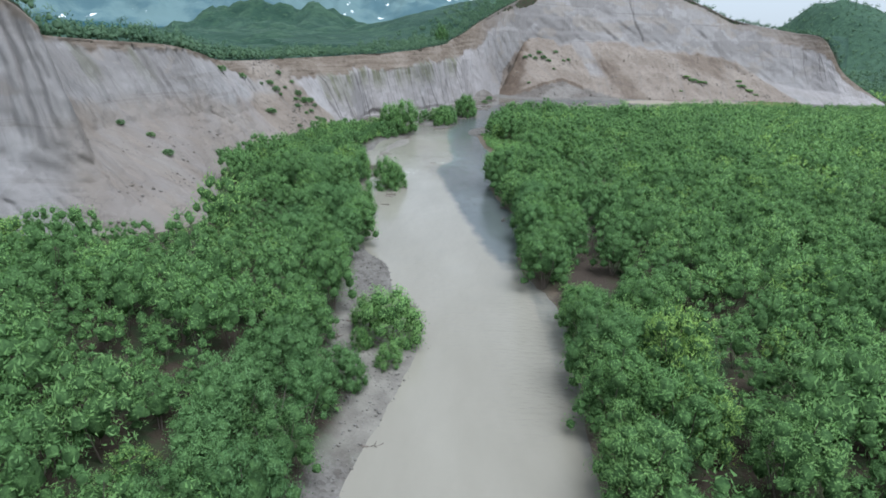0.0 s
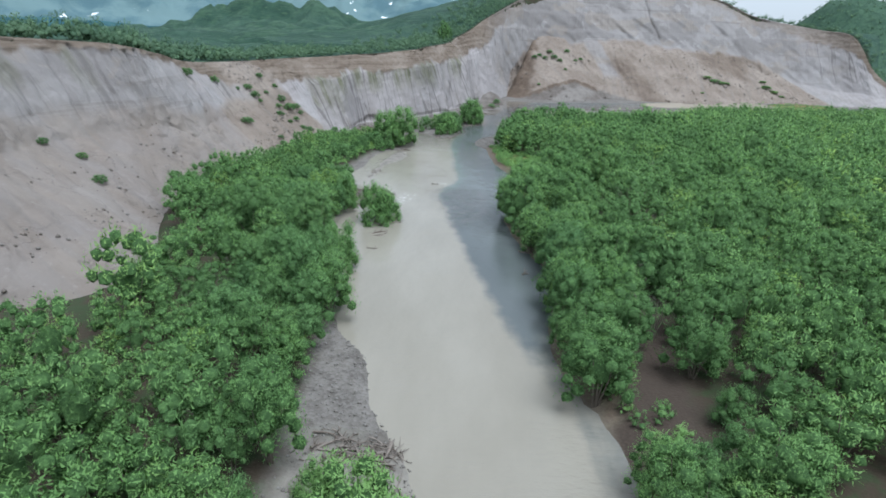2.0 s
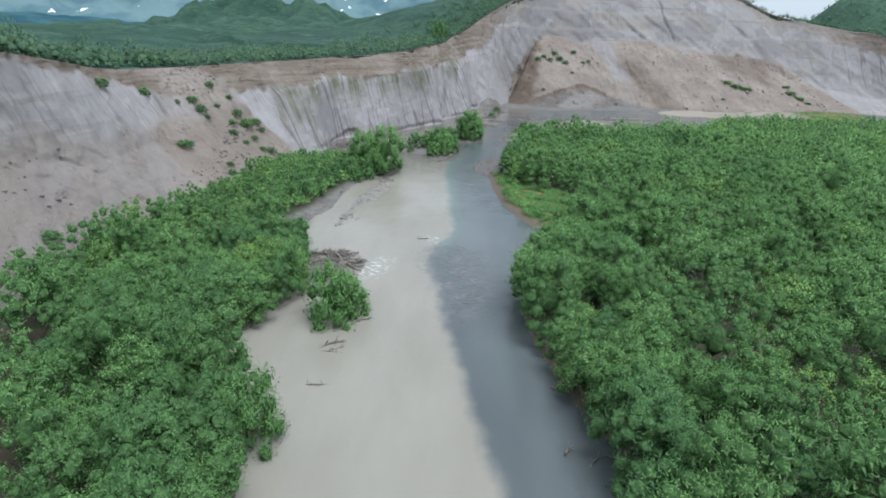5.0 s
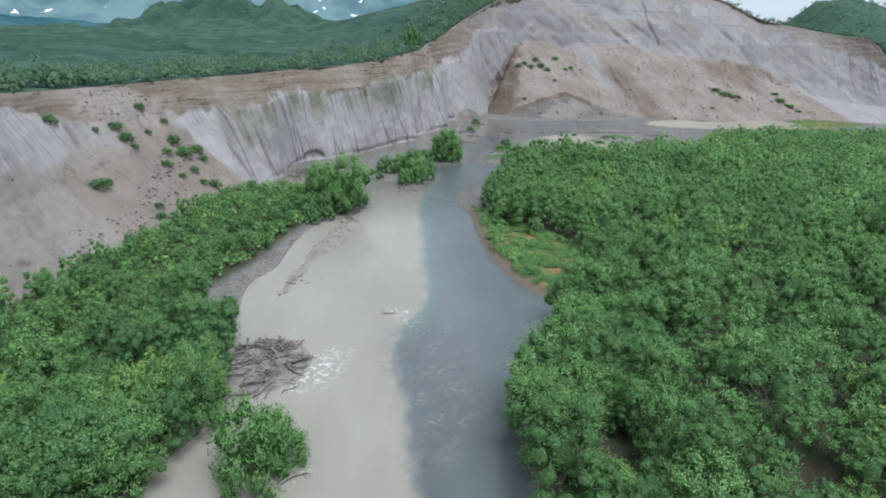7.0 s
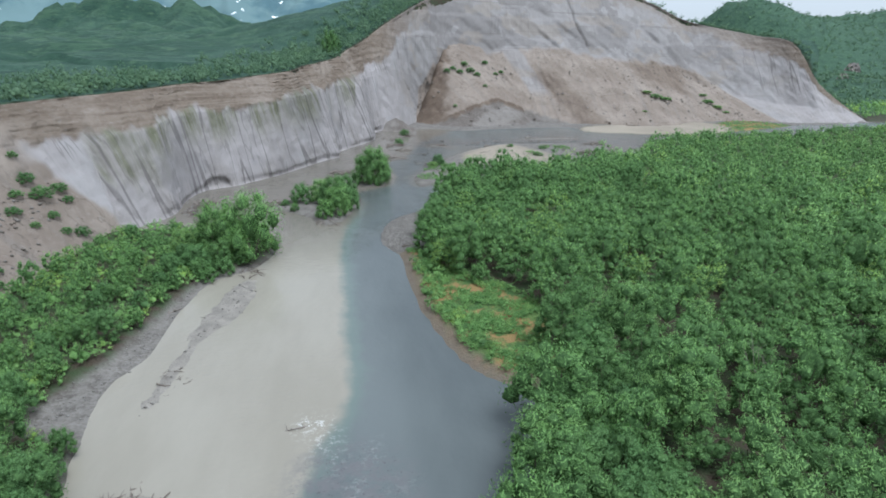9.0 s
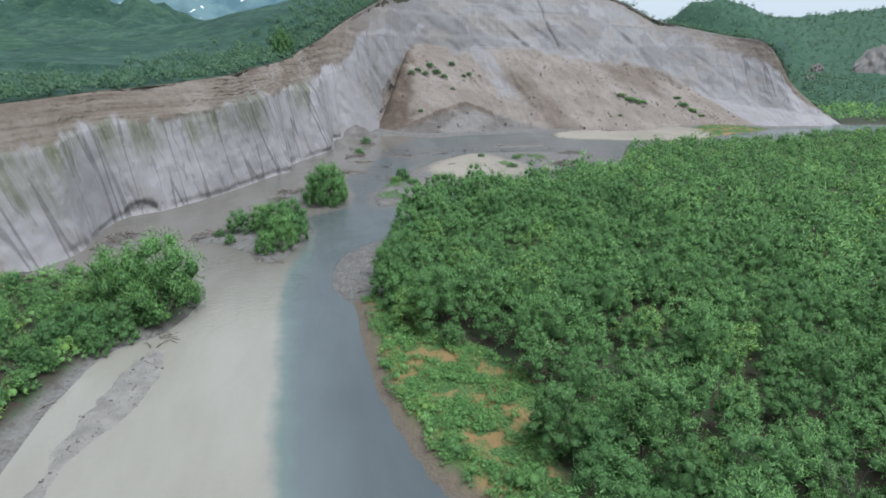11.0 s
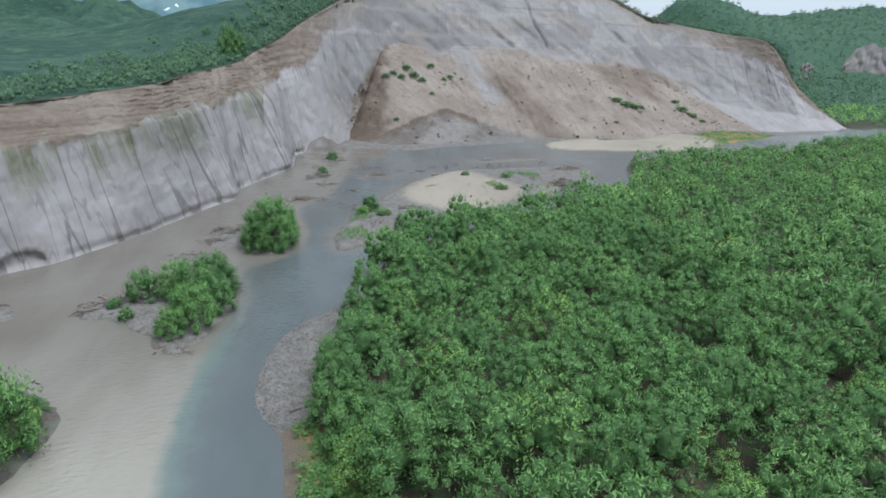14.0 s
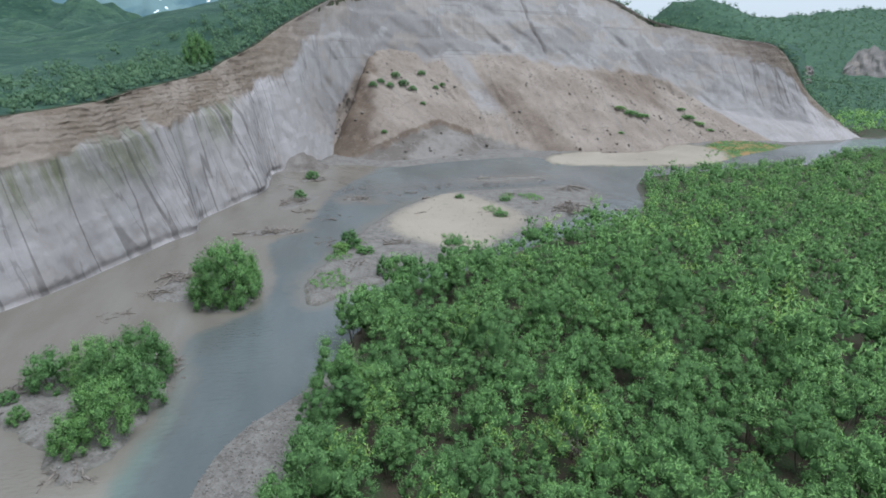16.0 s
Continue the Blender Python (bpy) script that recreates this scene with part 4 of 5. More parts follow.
# ---- far mountains ----
def build_mountain(name, label, bearing_from, bearing_to, distance, height, seed, snow, closer):
    cols, rows = 220, 40
    a = np.radians(np.linspace(bearing_from, bearing_to, cols))[None, :]
    k = np.linspace(0, 1, rows)[:, None]
    d = distance + 900 * k + 60 * rolling(a * 900, k * 300, 200, 3, seed)
    ends = np.sin(math.pi * np.linspace(0, 1, cols)) ** 0.4
    ridge = height * (0.75 + 0.3 * rolling(a * 1800, 0 * a, 700, 4, seed)) * ends[None, :]
    z = ridge * step(0, 1, k) * (1 + 0.10 * rolling(a * 2200, k * 500, 180, 4, seed + 1) - 0.22 * np.abs(rolling(a * 2600, k * 300, 260, 4, seed + 2)))
    x, y = d * np.sin(a), d * np.cos(a)
    me = mesh_of(name, np.stack([x, y, z + 0 * x], -1).reshape(-1, 3), grid_quads(rows, cols), None, [MOUNTAIN], True)
    give(me, snow=np.full(rows * cols, snow), near=np.full(rows * cols, closer))
    return tagged(new(name, me), label, "mountain", kind="structure")


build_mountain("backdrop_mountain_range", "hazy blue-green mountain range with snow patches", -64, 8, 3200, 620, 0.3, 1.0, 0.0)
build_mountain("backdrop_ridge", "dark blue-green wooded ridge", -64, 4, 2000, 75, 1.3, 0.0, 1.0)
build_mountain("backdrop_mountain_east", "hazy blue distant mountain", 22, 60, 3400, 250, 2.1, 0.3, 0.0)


# ---- plants ----
def dome(detail):
    """A round form without its underside: corners, three-cornered faces."""
    bm = bmesh.new()
    bmesh.ops.create_icosphere(bm, subdivisions=detail, radius=1.0)
    bm.verts.index_update()
    v = np.array([p.co[:] for p in bm.verts])
    f = np.array([[p.index for p in face.verts] for face in bm.faces if face.calc_center_median().z > -0.55])
    bm.free()
    return v, f


def knob():
    """A coarse round form of twenty faces, for the tufts of plants that are many."""
    bm = bmesh.new()
    bmesh.ops.create_icosphere(bm, subdivisions=1, radius=1.0)
    bm.verts.index_update()
    v = np.array([p.co[:] for p in bm.verts])
    f = np.array([[p.index for p in face.verts] for face in bm.faces if face.calc_center_median().z > -0.7])
    bm.free()
    return v, f


ROUND, PLAIN = dome(2), knob()


def boughs_of(rng, height, radius, count, skirt):
    """The upright tufts that make up a crown, over a domed envelope: centre, half width, half height."""
    out = [(0, 0, height * 0.50, radius * 0.66, height * 0.34)]
    turn = rng.uniform(0, 6.28)
    lean = rng.uniform(-0.12, 0.12, 2) * radius
    for i in range(count):
        k = (i + 0.5) / count
        a = turn + i * 2.399 + rng.uniform(-0.45, 0.45)
        up = skirt + (0.90 - skirt) * k ** (1.15 if skirt < 0.15 else 0.75)
        reach = radius * 0.92 * math.sqrt(max(0.02, 1 - ((up - skirt) / (0.98 - skirt)) ** 2)) * rng.uniform(0.72, 1.10)
        r = radius * rng.uniform(0.26, 0.42) * (1.0 if count < 16 else 0.92)
        out.append((reach * math.cos(a) + lean[0] * up, reach * math.sin(a) + lean[1] * up, height * up * rng.uniform(0.90, 1.07), r, r * rng.uniform(0.80, 1.15)))
    return np.array(out)


def foliage(rng, boughs, leaves, size, cores_kept=60, core=0.60, fine=True):
    """Leaf sprays over the tufts: corners, three-cornered leaves, and the faces of the shade-dark cores within."""
    ball, ball_faces = ROUND if fine else PLAIN
    area = boughs[:, 3] * boughs[:, 4] * np.where(np.arange(len(boughs)) == 0, 0.25, 1.0)
    b = boughs[rng.choice(len(boughs), leaves, p=area / area.sum())]
    d = rng.normal(size=(leaves, 3))
    d[:, 2] = d[:, 2] * 0.9 + 0.55
    d /= np.linalg.norm(d, axis=1)[:, None]
    half = np.stack([b[:, 3], b[:, 3], b[:, 4]], 1)
    p = b[:, :3] + d * half * (0.55 + 0.72 * rng.uniform(0, 1, (leaves, 1)) ** 1.1)
    normal = 0.8 * d + rng.normal(size=(leaves, 3)) * 0.40 + np.array((0, 0, 0.35))
    normal /= np.linalg.norm(normal, axis=1)[:, None]
    t = 0.75 * d + rng.normal(size=(leaves, 3)) * 0.55 + np.array((0, 0, 0.45))
    t -= normal * (t * normal).sum(1)[:, None] * 0.7
    t /= np.linalg.norm(t, axis=1)[:, None]
    w = np.cross(normal, t)
    w /= np.linalg.norm(w, axis=1)[:, None] + 1e-9
    long = (size * rng.uniform(0.6, 1.5, leaves))[:, None]
    whole = (p - (0, 0, boughs[0, 2] * 0.75)) / (1.3 * boughs[0, 2])
    shade = 0.58 * d + 0.38 * whole + 0.20 * normal + np.array((0, 0, 0.20))
    normals = [np.repeat(shade / np.linalg.norm(shade, axis=1)[:, None], 3, axis=0)]
    corners = np.stack([p - t * long * 0.60 - w * long * 0.20, p + t * long * 0.85, p - t * long * 0.40 + w * long * 0.28], 1).reshape(-1, 3)
    tris = [np.arange(leaves * 3).reshape(-1, 3)]
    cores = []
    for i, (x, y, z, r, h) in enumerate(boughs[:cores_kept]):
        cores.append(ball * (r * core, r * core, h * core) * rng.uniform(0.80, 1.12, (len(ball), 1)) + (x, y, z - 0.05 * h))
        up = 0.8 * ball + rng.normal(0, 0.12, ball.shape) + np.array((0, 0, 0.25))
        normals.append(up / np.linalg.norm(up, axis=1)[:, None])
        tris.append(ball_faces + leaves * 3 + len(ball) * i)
    return np.concatenate([corners] + cores), np.concatenate(normals), np.concatenate(tris)


def tube(points, radii, sides=6, turn=0.0):
    """A tapered limb through points: corners, quads."""
    p = np.array(points, float)
    n = len(p)
    verts = []
    for i in range(n):
        d = p[min(i + 1, n - 1)] - p[max(i - 1, 0)]
        d /= np.linalg.norm(d) + 1e-9
        a = np.cross(d, (0.31, 0.22, 0.92) if abs(d[2]) < 0.9 else (1, 0, 0))
        a /= np.linalg.norm(a)
        b = np.cross(d, a)
        for k in range(sides):
            w = 2 * math.pi * k / sides + turn
            verts.append(p[i] + radii[i] * (a * math.cos(w) + b * math.sin(w)))
    quads = [[i * sides + k, i * sides + (k + 1) % sides, (i + 1) * sides + (k + 1) % sides, (i + 1) * sides + k] for i in range(n - 1) for k in range(sides)]
    return np.array(verts), np.array(quads)


def merge(pieces):
    verts, quads, n = [], [], 0
    for v, q in pieces:
        verts.append(v)
        quads.append(q + n)
        n += len(v)
    return np.concatenate(verts), np.concatenate(quads)


def wood_of(rng, boughs, thickness, stems):
    """The stump with its main stem, and the limbs that part from it low down and reach into the boughs."""
    pieces = []
    order = np.concatenate([[0], 1 + rng.permutation(len(boughs) - 1)])
    for i in range(stems):
        x, y, z, r, h = boughs[order[i % len(boughs)]]
        a = rng.uniform(0, 6.28)
        foot = np.array((1.5 * thickness * math.cos(a) * (i > 0), 1.5 * thickness * math.sin(a) * (i > 0), -2 * thickness))
        tip = np.array((x, y, z + h * 0.6))
        mid = foot + (tip - foot) * 0.45 + np.array((rng.uniform(-2, 2) * thickness, rng.uniform(-2, 2) * thickness, 2 * thickness))
        k = 1.0 if i == 0 else 0.8
        pieces.append(tube([foot, (foot + mid) / 2, mid, tip], [k * thickness, k * thickness * 0.8, k * thickness * 0.6, k * thickness * 0.15], 5))
    return pieces


def plant_prototype(rng, name, height, radius, count, leaves, size, leaf, stems, thickness, skirt=0.3, fine=False):
    boughs = boughs_of(rng, height, radius, count, skirt)
    root = new(name)
    wood = wood_of(rng, boughs, thickness, stems)
    trunk = child("trunk", mesh_of("trunk", *wood[0], None, [BARK], True), root)
    for v, q in wood[1:]:
        child("limb", mesh_of("limb", v, q, None, [BARK], True), trunk)
    v, nn, t = foliage(rng, boughs, leaves, size, fine=fine)
    child("crown", mesh_of("crown", v, None, t, [leaf, CORE_SHADE], True, nn, np.arange(len(t)) >= leaves), root)
    return root


def plant_arrays(rng, height, radius, count, leaves, size, skirt=0.3, cores=4, fine=True):
    v, nn, t = foliage(rng, boughs_of(rng, height, radius, count, skirt), leaves, size, cores + 1, fine=fine)
    nn = nn + np.array((0, 0, 0.30))
    return v, nn / np.linalg.norm(nn, axis=1)[:, None], t


def drop_prototype(root):
    for o in list(root.children_recursive) + [root]:
        bpy.data.objects.remove(o)


def joined(name, variants, places, rng, mats, label, category, leaves=0):
    """Many plants as one mesh. places: x, y, z, scale."""
    verts, normals, tris, tint, slots, n = [], [], [], [], [], 0
    kind = rng.integers(0, len(variants), len(places))
    for k, (v, w, t) in enumerate(variants):
        m = places[kind == k]
        if not len(m):
            continue
        a = rng.uniform(0, 6.283, len(m))
        sz = rng.uniform(0.80, 1.25, len(m))
        ca, sa = np.cos(a)[:, None], np.sin(a)[:, None]
        x = (v[None, :, 0] * ca - v[None, :, 1] * sa) * m[:, 3:4] + m[:, 0:1]
        y = (v[None, :, 0] * sa + v[None, :, 1] * ca) * m[:, 3:4] + m[:, 1:2]
        z = v[None, :, 2] * (m[:, 3] * sz)[:, None] + m[:, 2:3]
        verts.append(np.stack([x, y, z], -1).reshape(-1, 3))
        tint.append(np.repeat(rng.uniform(0, 1, len(m)), len(v)))
        slots.append(np.tile(np.arange(len(t)) >= (leaves or len(t)), len(m)))
        off = n + np.arange(len(m))[:, None, None] * len(v)
        normals.append(np.stack([w[None, :, 0] * ca - w[None, :, 1] * sa, w[None, :, 0] * sa + w[None, :, 1] * ca, w[None, :, 2] + 0 * ca], -1).reshape(-1, 3))
        tris.append((t[None] + off).reshape(-1, 3))
        n += len(m) * len(v)
    me = mesh_of(name, np.concatenate(verts), None, np.concatenate(tris), mats, True, np.concatenate(normals), np.concatenate(slots))
    give(me, tint=np.concatenate(tint))
    return tagged(new(name, me), label, category, kind="stuff")


def scatter(rng, x0, x1, y0, y1, cell, jitter=0.42):
    gx_, gy_ = np.meshgrid(np.arange(x0, x1, cell), np.arange(y0, y1, cell))
    gx_ = gx_ + (np.arange(gx_.shape[0]) % 2)[:, None] * cell * 0.5
    x = gx_.ravel() + rng.uniform(-jitter, jitter, gx_.size) * cell
    y = gy_.ravel() + rng.uniform(-jitter, jitter, gx_.size) * cell
    return x, y


rng = np.random.default_rng(7)

# woods on the flats
TREES = [plant_prototype(rng, "willow_tree", h, r, 32, 3200, 0.152, leaf, 5, 0.11, 0.16, False) for h, r, leaf in
         ((6.8, 2.75, LEAF), (6.2, 2.65, LEAF), (7.6, 2.75, LEAF), (5.7, 2.7, LEAF_DARK), (7.0, 2.65, LEAF_DARK), (6.2, 2.65, LEAF_LIGHT))]
MID = [plant_arrays(rng, h, r, 20, 780, 0.205, 0.22, 20, False) for h, r in ((6.8, 2.5), (6.1, 2.4), (7.6, 2.55), (5.5, 2.4), (6.5, 2.35), (5.9, 2.55))]
FAR = [plant_arrays(rng, h, r, 10, 105, 0.50, 0.3, 7, False) for h, r in ((6.4, 2.7), (5.7, 2.6), (7.1, 2.8), (6.0, 2.5))]


def forest_places():
    x, y = scatter(rng, -70, 80, 20, 264, 3.75)
    x2, y2 = scatter(rng, 8, 335, 20, 425, 3.9)
    apart = ~((x2 < 79) & (y2 < 263))
    x, y = np.concatenate([x, x2[apart]]), np.concatenate([y, y2[apart]])
    river = signed(x, y, RIVER)
    foot = signed(x, y, FOOT_AREA)
    right = (x > 8) & (y < 395)
    ok = (river > np.where(x > 8, 1.7, 1.0)) & (foot > 1.0) & (x < 54 + 0.85 * y)
    for line, gap in ((GRAVEL_LEFT, 0.3), (GRAVEL_BACK, 0.3), (GRAVEL_SPIT, 0.5), (HERBS, -1.4), (BEACH, 2), (GREEN_SPIT, 1)):
        ok &= signed(x, y, line) > gap
    ok &= ~((~right) & (y > 216)) & ~((x < -34) & (y > 77.5) & (y < 96)) & ~((~right) & (y > 79.5) & (y < 150) & (foot < 3.0))
    ok &= ~(right & (y > 360) & (x < 200))
    # clearings where the brown floor shows
    for cx, cy, r in ((29, 57.5, 4.2), (25.5, 48, 3.2), (21.2, 36.5, 2.6), (18.6, 128.5, 2.8), (16, 119.5, 2.4), (16.4, 105.7, 2.8), (34, 150, 2.5)):
        ok &= np.hypot(x - cx, y - cy) > 0.8 * r
    ok &= away(x, y, GULLY)[0] > np.where(y < 76, 3.4, 2.2)
    x, y, river, right = x[ok], y[ok], river[ok], right[ok]
    # a row that leans over the water's edge
    edge = np.concatenate([smooth(LEFT_BANK, 8), smooth(RIGHT_BANK, 8)])
    ex, ey = edge[:, 0] + rng.uniform(-0.6, 0.6, len(edge)), edge[:, 1] + rng.uniform(-0.6, 0.6, len(edge))
    side = np.where(ex > 3, 1.0, -1.0)
    ex = ex + side * rng.uniform(0.3, 1.3, len(edge))
    ok = (ey > 30) & (ey < 300) & ~((ex < 3) & (ey > 200))
    for line in (GRAVEL_LEFT, GRAVEL_BACK, GRAVEL_SPIT, HERBS):
        ok &= signed(ex, ey, line) > 0.2
    ok &= (signed(ex, ey, RIVER) > 0.3) & (away(ex, ey, GULLY)[0] > 3.4)
    kept = []
    for i in np.flatnonzero(ok):
        if all(math.hypot(ex[i] - ex[k], ey[i] - ey[k]) > 2.6 for k in kept):
            kept.append(i)
    kept = np.array(kept)
    x, y = np.concatenate([x, ex[kept]]), np.concatenate([y, ey[kept]])
    return x, y, signed(x, y, RIVER), (x > 8) & (y < 395)


tx, ty, t_river, t_right = forest_places()
tz = ground_z(tx, ty)
size = rng.uniform(0.64, 1.18, len(tx)) * (1 + 0.16 * rolling(tx, ty, 26, 3) + 0.30 * rolling(tx, ty, 10.5, 2, 1.9))
low = (~t_right) & (ty > 135)                         # the left bank turns to lower scrub upstream
size = np.where(low, size * np.interp(ty, (138, 175, 215), (0.85, 0.58, 0.52)), size)
size = np.where(t_right, size * np.interp(ty + 0.25 * tx, (255, 350, 420), (1.0, 0.70, 0.55)), size)
rank = np.where((ty > 30) & (ty < 236), t_river, 1e6)
chosen = np.argsort(rank)[:300]
single = np.zeros(len(tx), bool)
single[chosen] = True
for i in chosen:
    k = rng.choice(6, p=(0.16, 0.14, 0.12, 0.28, 0.25, 0.05) if tx[i] < 0 else (0.28, 0.22, 0.2, 0.12, 0.11, 0.07))
    thing = copy_thing(TREES[k], pose(tx[i], ty[i], tz[i] - 0.15, 0, 0, rng.uniform(0, 360)) @ Matrix.Scale(size[i], 4))
    thing.scale = (size[i] * rng.uniform(0.92, 1.08), size[i] * rng.uniform(0.92, 1.08), size[i] * rng.uniform(0.9, 1.1))
    tagged(thing, ("bushy green willow tree", "bushy green willow tree", "tall bushy green willow tree", "dark green alder tree", "dark green alder tree",
                   "yellow-green young willow tree")[k] + " on the bank of the river", "tree", "trees along the river bank")
near = (~single) & (((tx < 79.5) & (ty < 263.5)) | (tx < 0))
places = np.stack([tx, ty, tz - 0.2, size], 1)
joined("near_woods", MID, places[near], rng, [LEAF, CORE_SHADE], "dense green willow and alder wood on the river flat", "wood", 780)
stem_verts, stem_quads, base = [], [], 0
for x, y, z, k in places[near]:
    pieces = []
    for _ in range(3):
        a, out = rng.uniform(0, 6.283), rng.uniform(0.3, 1.2) * k
        tip = (x + out * math.cos(a), y + out * math.sin(a), z + rng.uniform(3.2, 4.6) * k)
        pieces.append(tube([(x + 0.1 * math.cos(a), y + 0.1 * math.sin(a), z - 0.2), tip], [0.075 * k, 0.025 * k], 4))
    v, quads = merge(pieces)
    stem_verts.append(v)
    stem_quads.append(quads + base)
    base += len(v)
tagged(new("wood_stems", mesh_of("wood_stems", np.concatenate(stem_verts), np.concatenate(stem_quads), None, [BARK], True)), "thin grey-brown stems under the willow canopy", "stems", kind="stuff")
far = (~single) & ~near
joined("far_woods", FAR, places[far], rng, [LEAF, CORE_SHADE], "unbroken green canopy of the farther wood", "wood", 105)
for proto in TREES:
    drop_prototype(proto)

# scrub along the rim and on the plateau
px_, py_ = scatter(rng, -160, 330, 60, 560, 2.8)
d_rim, at_rim = away(px_, py_, RIM)
keep = inside(px_, py_, RIM_AREA) & (d_rim > 0.5) & (d_rim < 42) & (rng.uniform(size=len(px_)) < np.interp(d_rim, (0, 10, 18, 42), (0.95, 0.85, 0.30, 0.05)))
keep &= ~((px_ > 60) & (d_rim > 8))
px_, py_, d_rim = px_[keep], py_[keep], d_rim[keep]
SCRUB = [plant_arrays(rng, h, r, 7, 170, 0.30, 0.2, 5, False) for h, r in ((3.4, 2.0), (2.8, 1.9), (4.0, 2.2))]
joined("rim_scrub", SCRUB, np.stack([px_, py_, ground_z(px_, py_) - 0.3, rng.uniform(0.5, 1.0, len(px_)) * np.where((py_ < 225) & (d_rim < 14), 1.45, 1.0)], 1), rng, [LEAF_SCRUB],
       "grey-green scrub along the cliff rim", "scrub")
FAINT = [plant_arrays(rng, h, r, 5, 26, 0.9, 0.3, 3, False) for h, r in ((6.0, 3.2), (5.4, 3.0), (6.6, 3.3))]
hx, hy = scatter(rng, 285, 480, 400, 640, 9.0)
hx2, hy2 = scatter(rng, 330, 950, 420, 1050, 10.5)
hx, hy = np.concatenate([hx, hx2]), np.concatenate([hy, hy2])
keep = ~inside(hx, hy, FOOT_AREA) & (signed(hx, hy, RIVER) > 4) & (rolling(hx, hy, 70, 3, 1.0) > -0.45)
hx, hy = hx[keep], hy[keep]
h_size = rng.uniform(0.55, 1.15, len(hx)) * np.interp(np.hypot(hx, hy), (480, 900), (1.0, 0.85))
by_river = hy + 0.25 * hx < 600 + 25 * rolling(hx, hy, 120, 2)
hill_places = np.stack([hx, hy, ground_z(hx, hy) - 0.5, h_size], 1)
# The bluer scrub leaf colour stands in for haze over the hillside.
joined("hillside_woods", FAINT, hill_places[~by_river], rng, [LEAF_SCRUB], "dark green woods on the hillside across the river", "wood")
joined("riverside_woods", FAINT, hill_places[by_river], rng, [LEAF], "lighter green woods on the flat below the hillside", "wood")


# ---- bushes on the bars, islands and screes ----
def corners_of(name):
    me = bpy.data.objects[name].data
    co = np.zeros(len(me.vertices) * 3, np.float32)
    me.vertices.foreach_get("co", co)
    return co.reshape(-1, 3)


STEEP = [corners_of("cliff"), corners_of("landslide")]
GROUND_GRID = gz.reshape(len(gy), len(gx))


def flat_z(x, y):
    """Height of the ground sheet."""
    i = min(max(int(np.searchsorted(gx, x)) - 1, 0), len(gx) - 2)
    k = min(max(int(np.searchsorted(gy, y)) - 1, 0), len(gy) - 2)
    u, v = (x - gx[i]) / (gx[i + 1] - gx[i]), (y - gy[k]) / (gy[k + 1] - gy[k])
    g = GROUND_GRID[k:k + 2, i:i + 2]
    return float((g[0, 0] * (1 - u) + g[0, 1] * u) * (1 - v) + (g[1, 0] * (1 - u) + g[1, 1] * u) * v)


def surface_z(x, y):
    """Height of what lies uppermost there: ground, cliff face or landslide."""
    best = flat_z(x, y)
    for corners in STEEP:
        near_by = np.hypot(corners[:, 0] - x, corners[:, 1] - y) < 0.9
        if near_by.any():
            best = max(best, float(corners[near_by, 2].mean()))
    return best


BUSHES = [plant_prototype(rng, "willow_bush", 1.0, 0.55, 24, n, s, leaf, 5, 0.022, 0.08) for n, s, leaf in
          ((5200, 0.032, LEAF), (5200, 0.032, LEAF), (2400, 0.046, LEAF_DARK), (3600, 0.038, LEAF_LIGHT))]


def bush(x, y, height, width, kind, label, group=""):
    z = surface_z(x, y)
    thing = copy_thing(BUSHES[kind], pose(x, y, z - 0.04 * height, 0, 0, rng.uniform(0, 360)))
    thing.scale = (width / 1.0, width / 1.0, height * 1.35)
    return tagged(thing, label, "bush", group)


for x, y, h, w, k in ((-3.6, 57.8, 4.6, 5.6, 0), (-6.2, 59.6, 3.2, 3.2, 1)):
    bush(x, y, h, w, k, "round green willow bush ringed with driftwood on a bar", "bushes on the near bar")
for x, y, h, w, k in ((-3.4, 52.6, 1.9, 2.4, 1), (-6.3, 48.6, 2.6, 2.6, 0), (-6.6, 55.5, 2.0, 1.6, 3)):
    bush(x, y, h, w, k, "low green bush on bare silt", "bushes on the near bar")
for x, y, h, w, k in ((-23.4, 113.6, 5.0, 5.8, 0), (-26.6, 112.2, 5.4, 6.2, 1), (-19.6, 110.6, 4.6, 5.0, 0), (-26.6, 124.5, 4.6, 5.6, 2), (-23.4, 131.4, 4.4, 5.4, 1), (-27.8, 119.6, 4.6, 5.4, 0),
                      (-21.2, 125.4, 4.2, 5.2, 0), (-24.0, 123.4, 4.4, 5.2, 1), (-20.8, 129.4, 4.4, 4.8, 0), (-18.6, 133.6, 5.2, 5.6, 1), (-19.0, 137.8, 4.6, 5.0, 0)):
    bush(x, y, h, w, k, "broad green willow bush leaning over the milky backwater", "bushes by the backwater")
bush(-13.4, 104.5, 5.6, 4.8, 0, "green willow bush leaning from the flooded bank")
bush(-10.9, 127.2, 6.2, 5.6, 3, "tall green willow bush standing in milky water", "bushes in the river")
bush(-9.6, 129.2, 4.6, 4.4, 0, "green willow bush standing in milky water", "bushes in the river")
for x, y, h, w, k in ((-13.2, 206.0, 8.6, 8.4, 0), (-17.6, 205.0, 7.6, 7.6, 1)):
    bush(x, y, h, w, k, "large domed willow bush on the tip of the spit", "bushes on the spit")
for x, y, h, w, k in ((-16.5, 199.5, 2.0, 3.0, 2), (-18.5, 196.5, 1.8, 2.6, 3), (-20.5, 199.5, 3.2, 4.4, 2), (-23, 206, 3.6, 5, 0)):
    bush(x, y, h, w, k, "low green bush beside the gravel of the spit", "bushes on the spit")
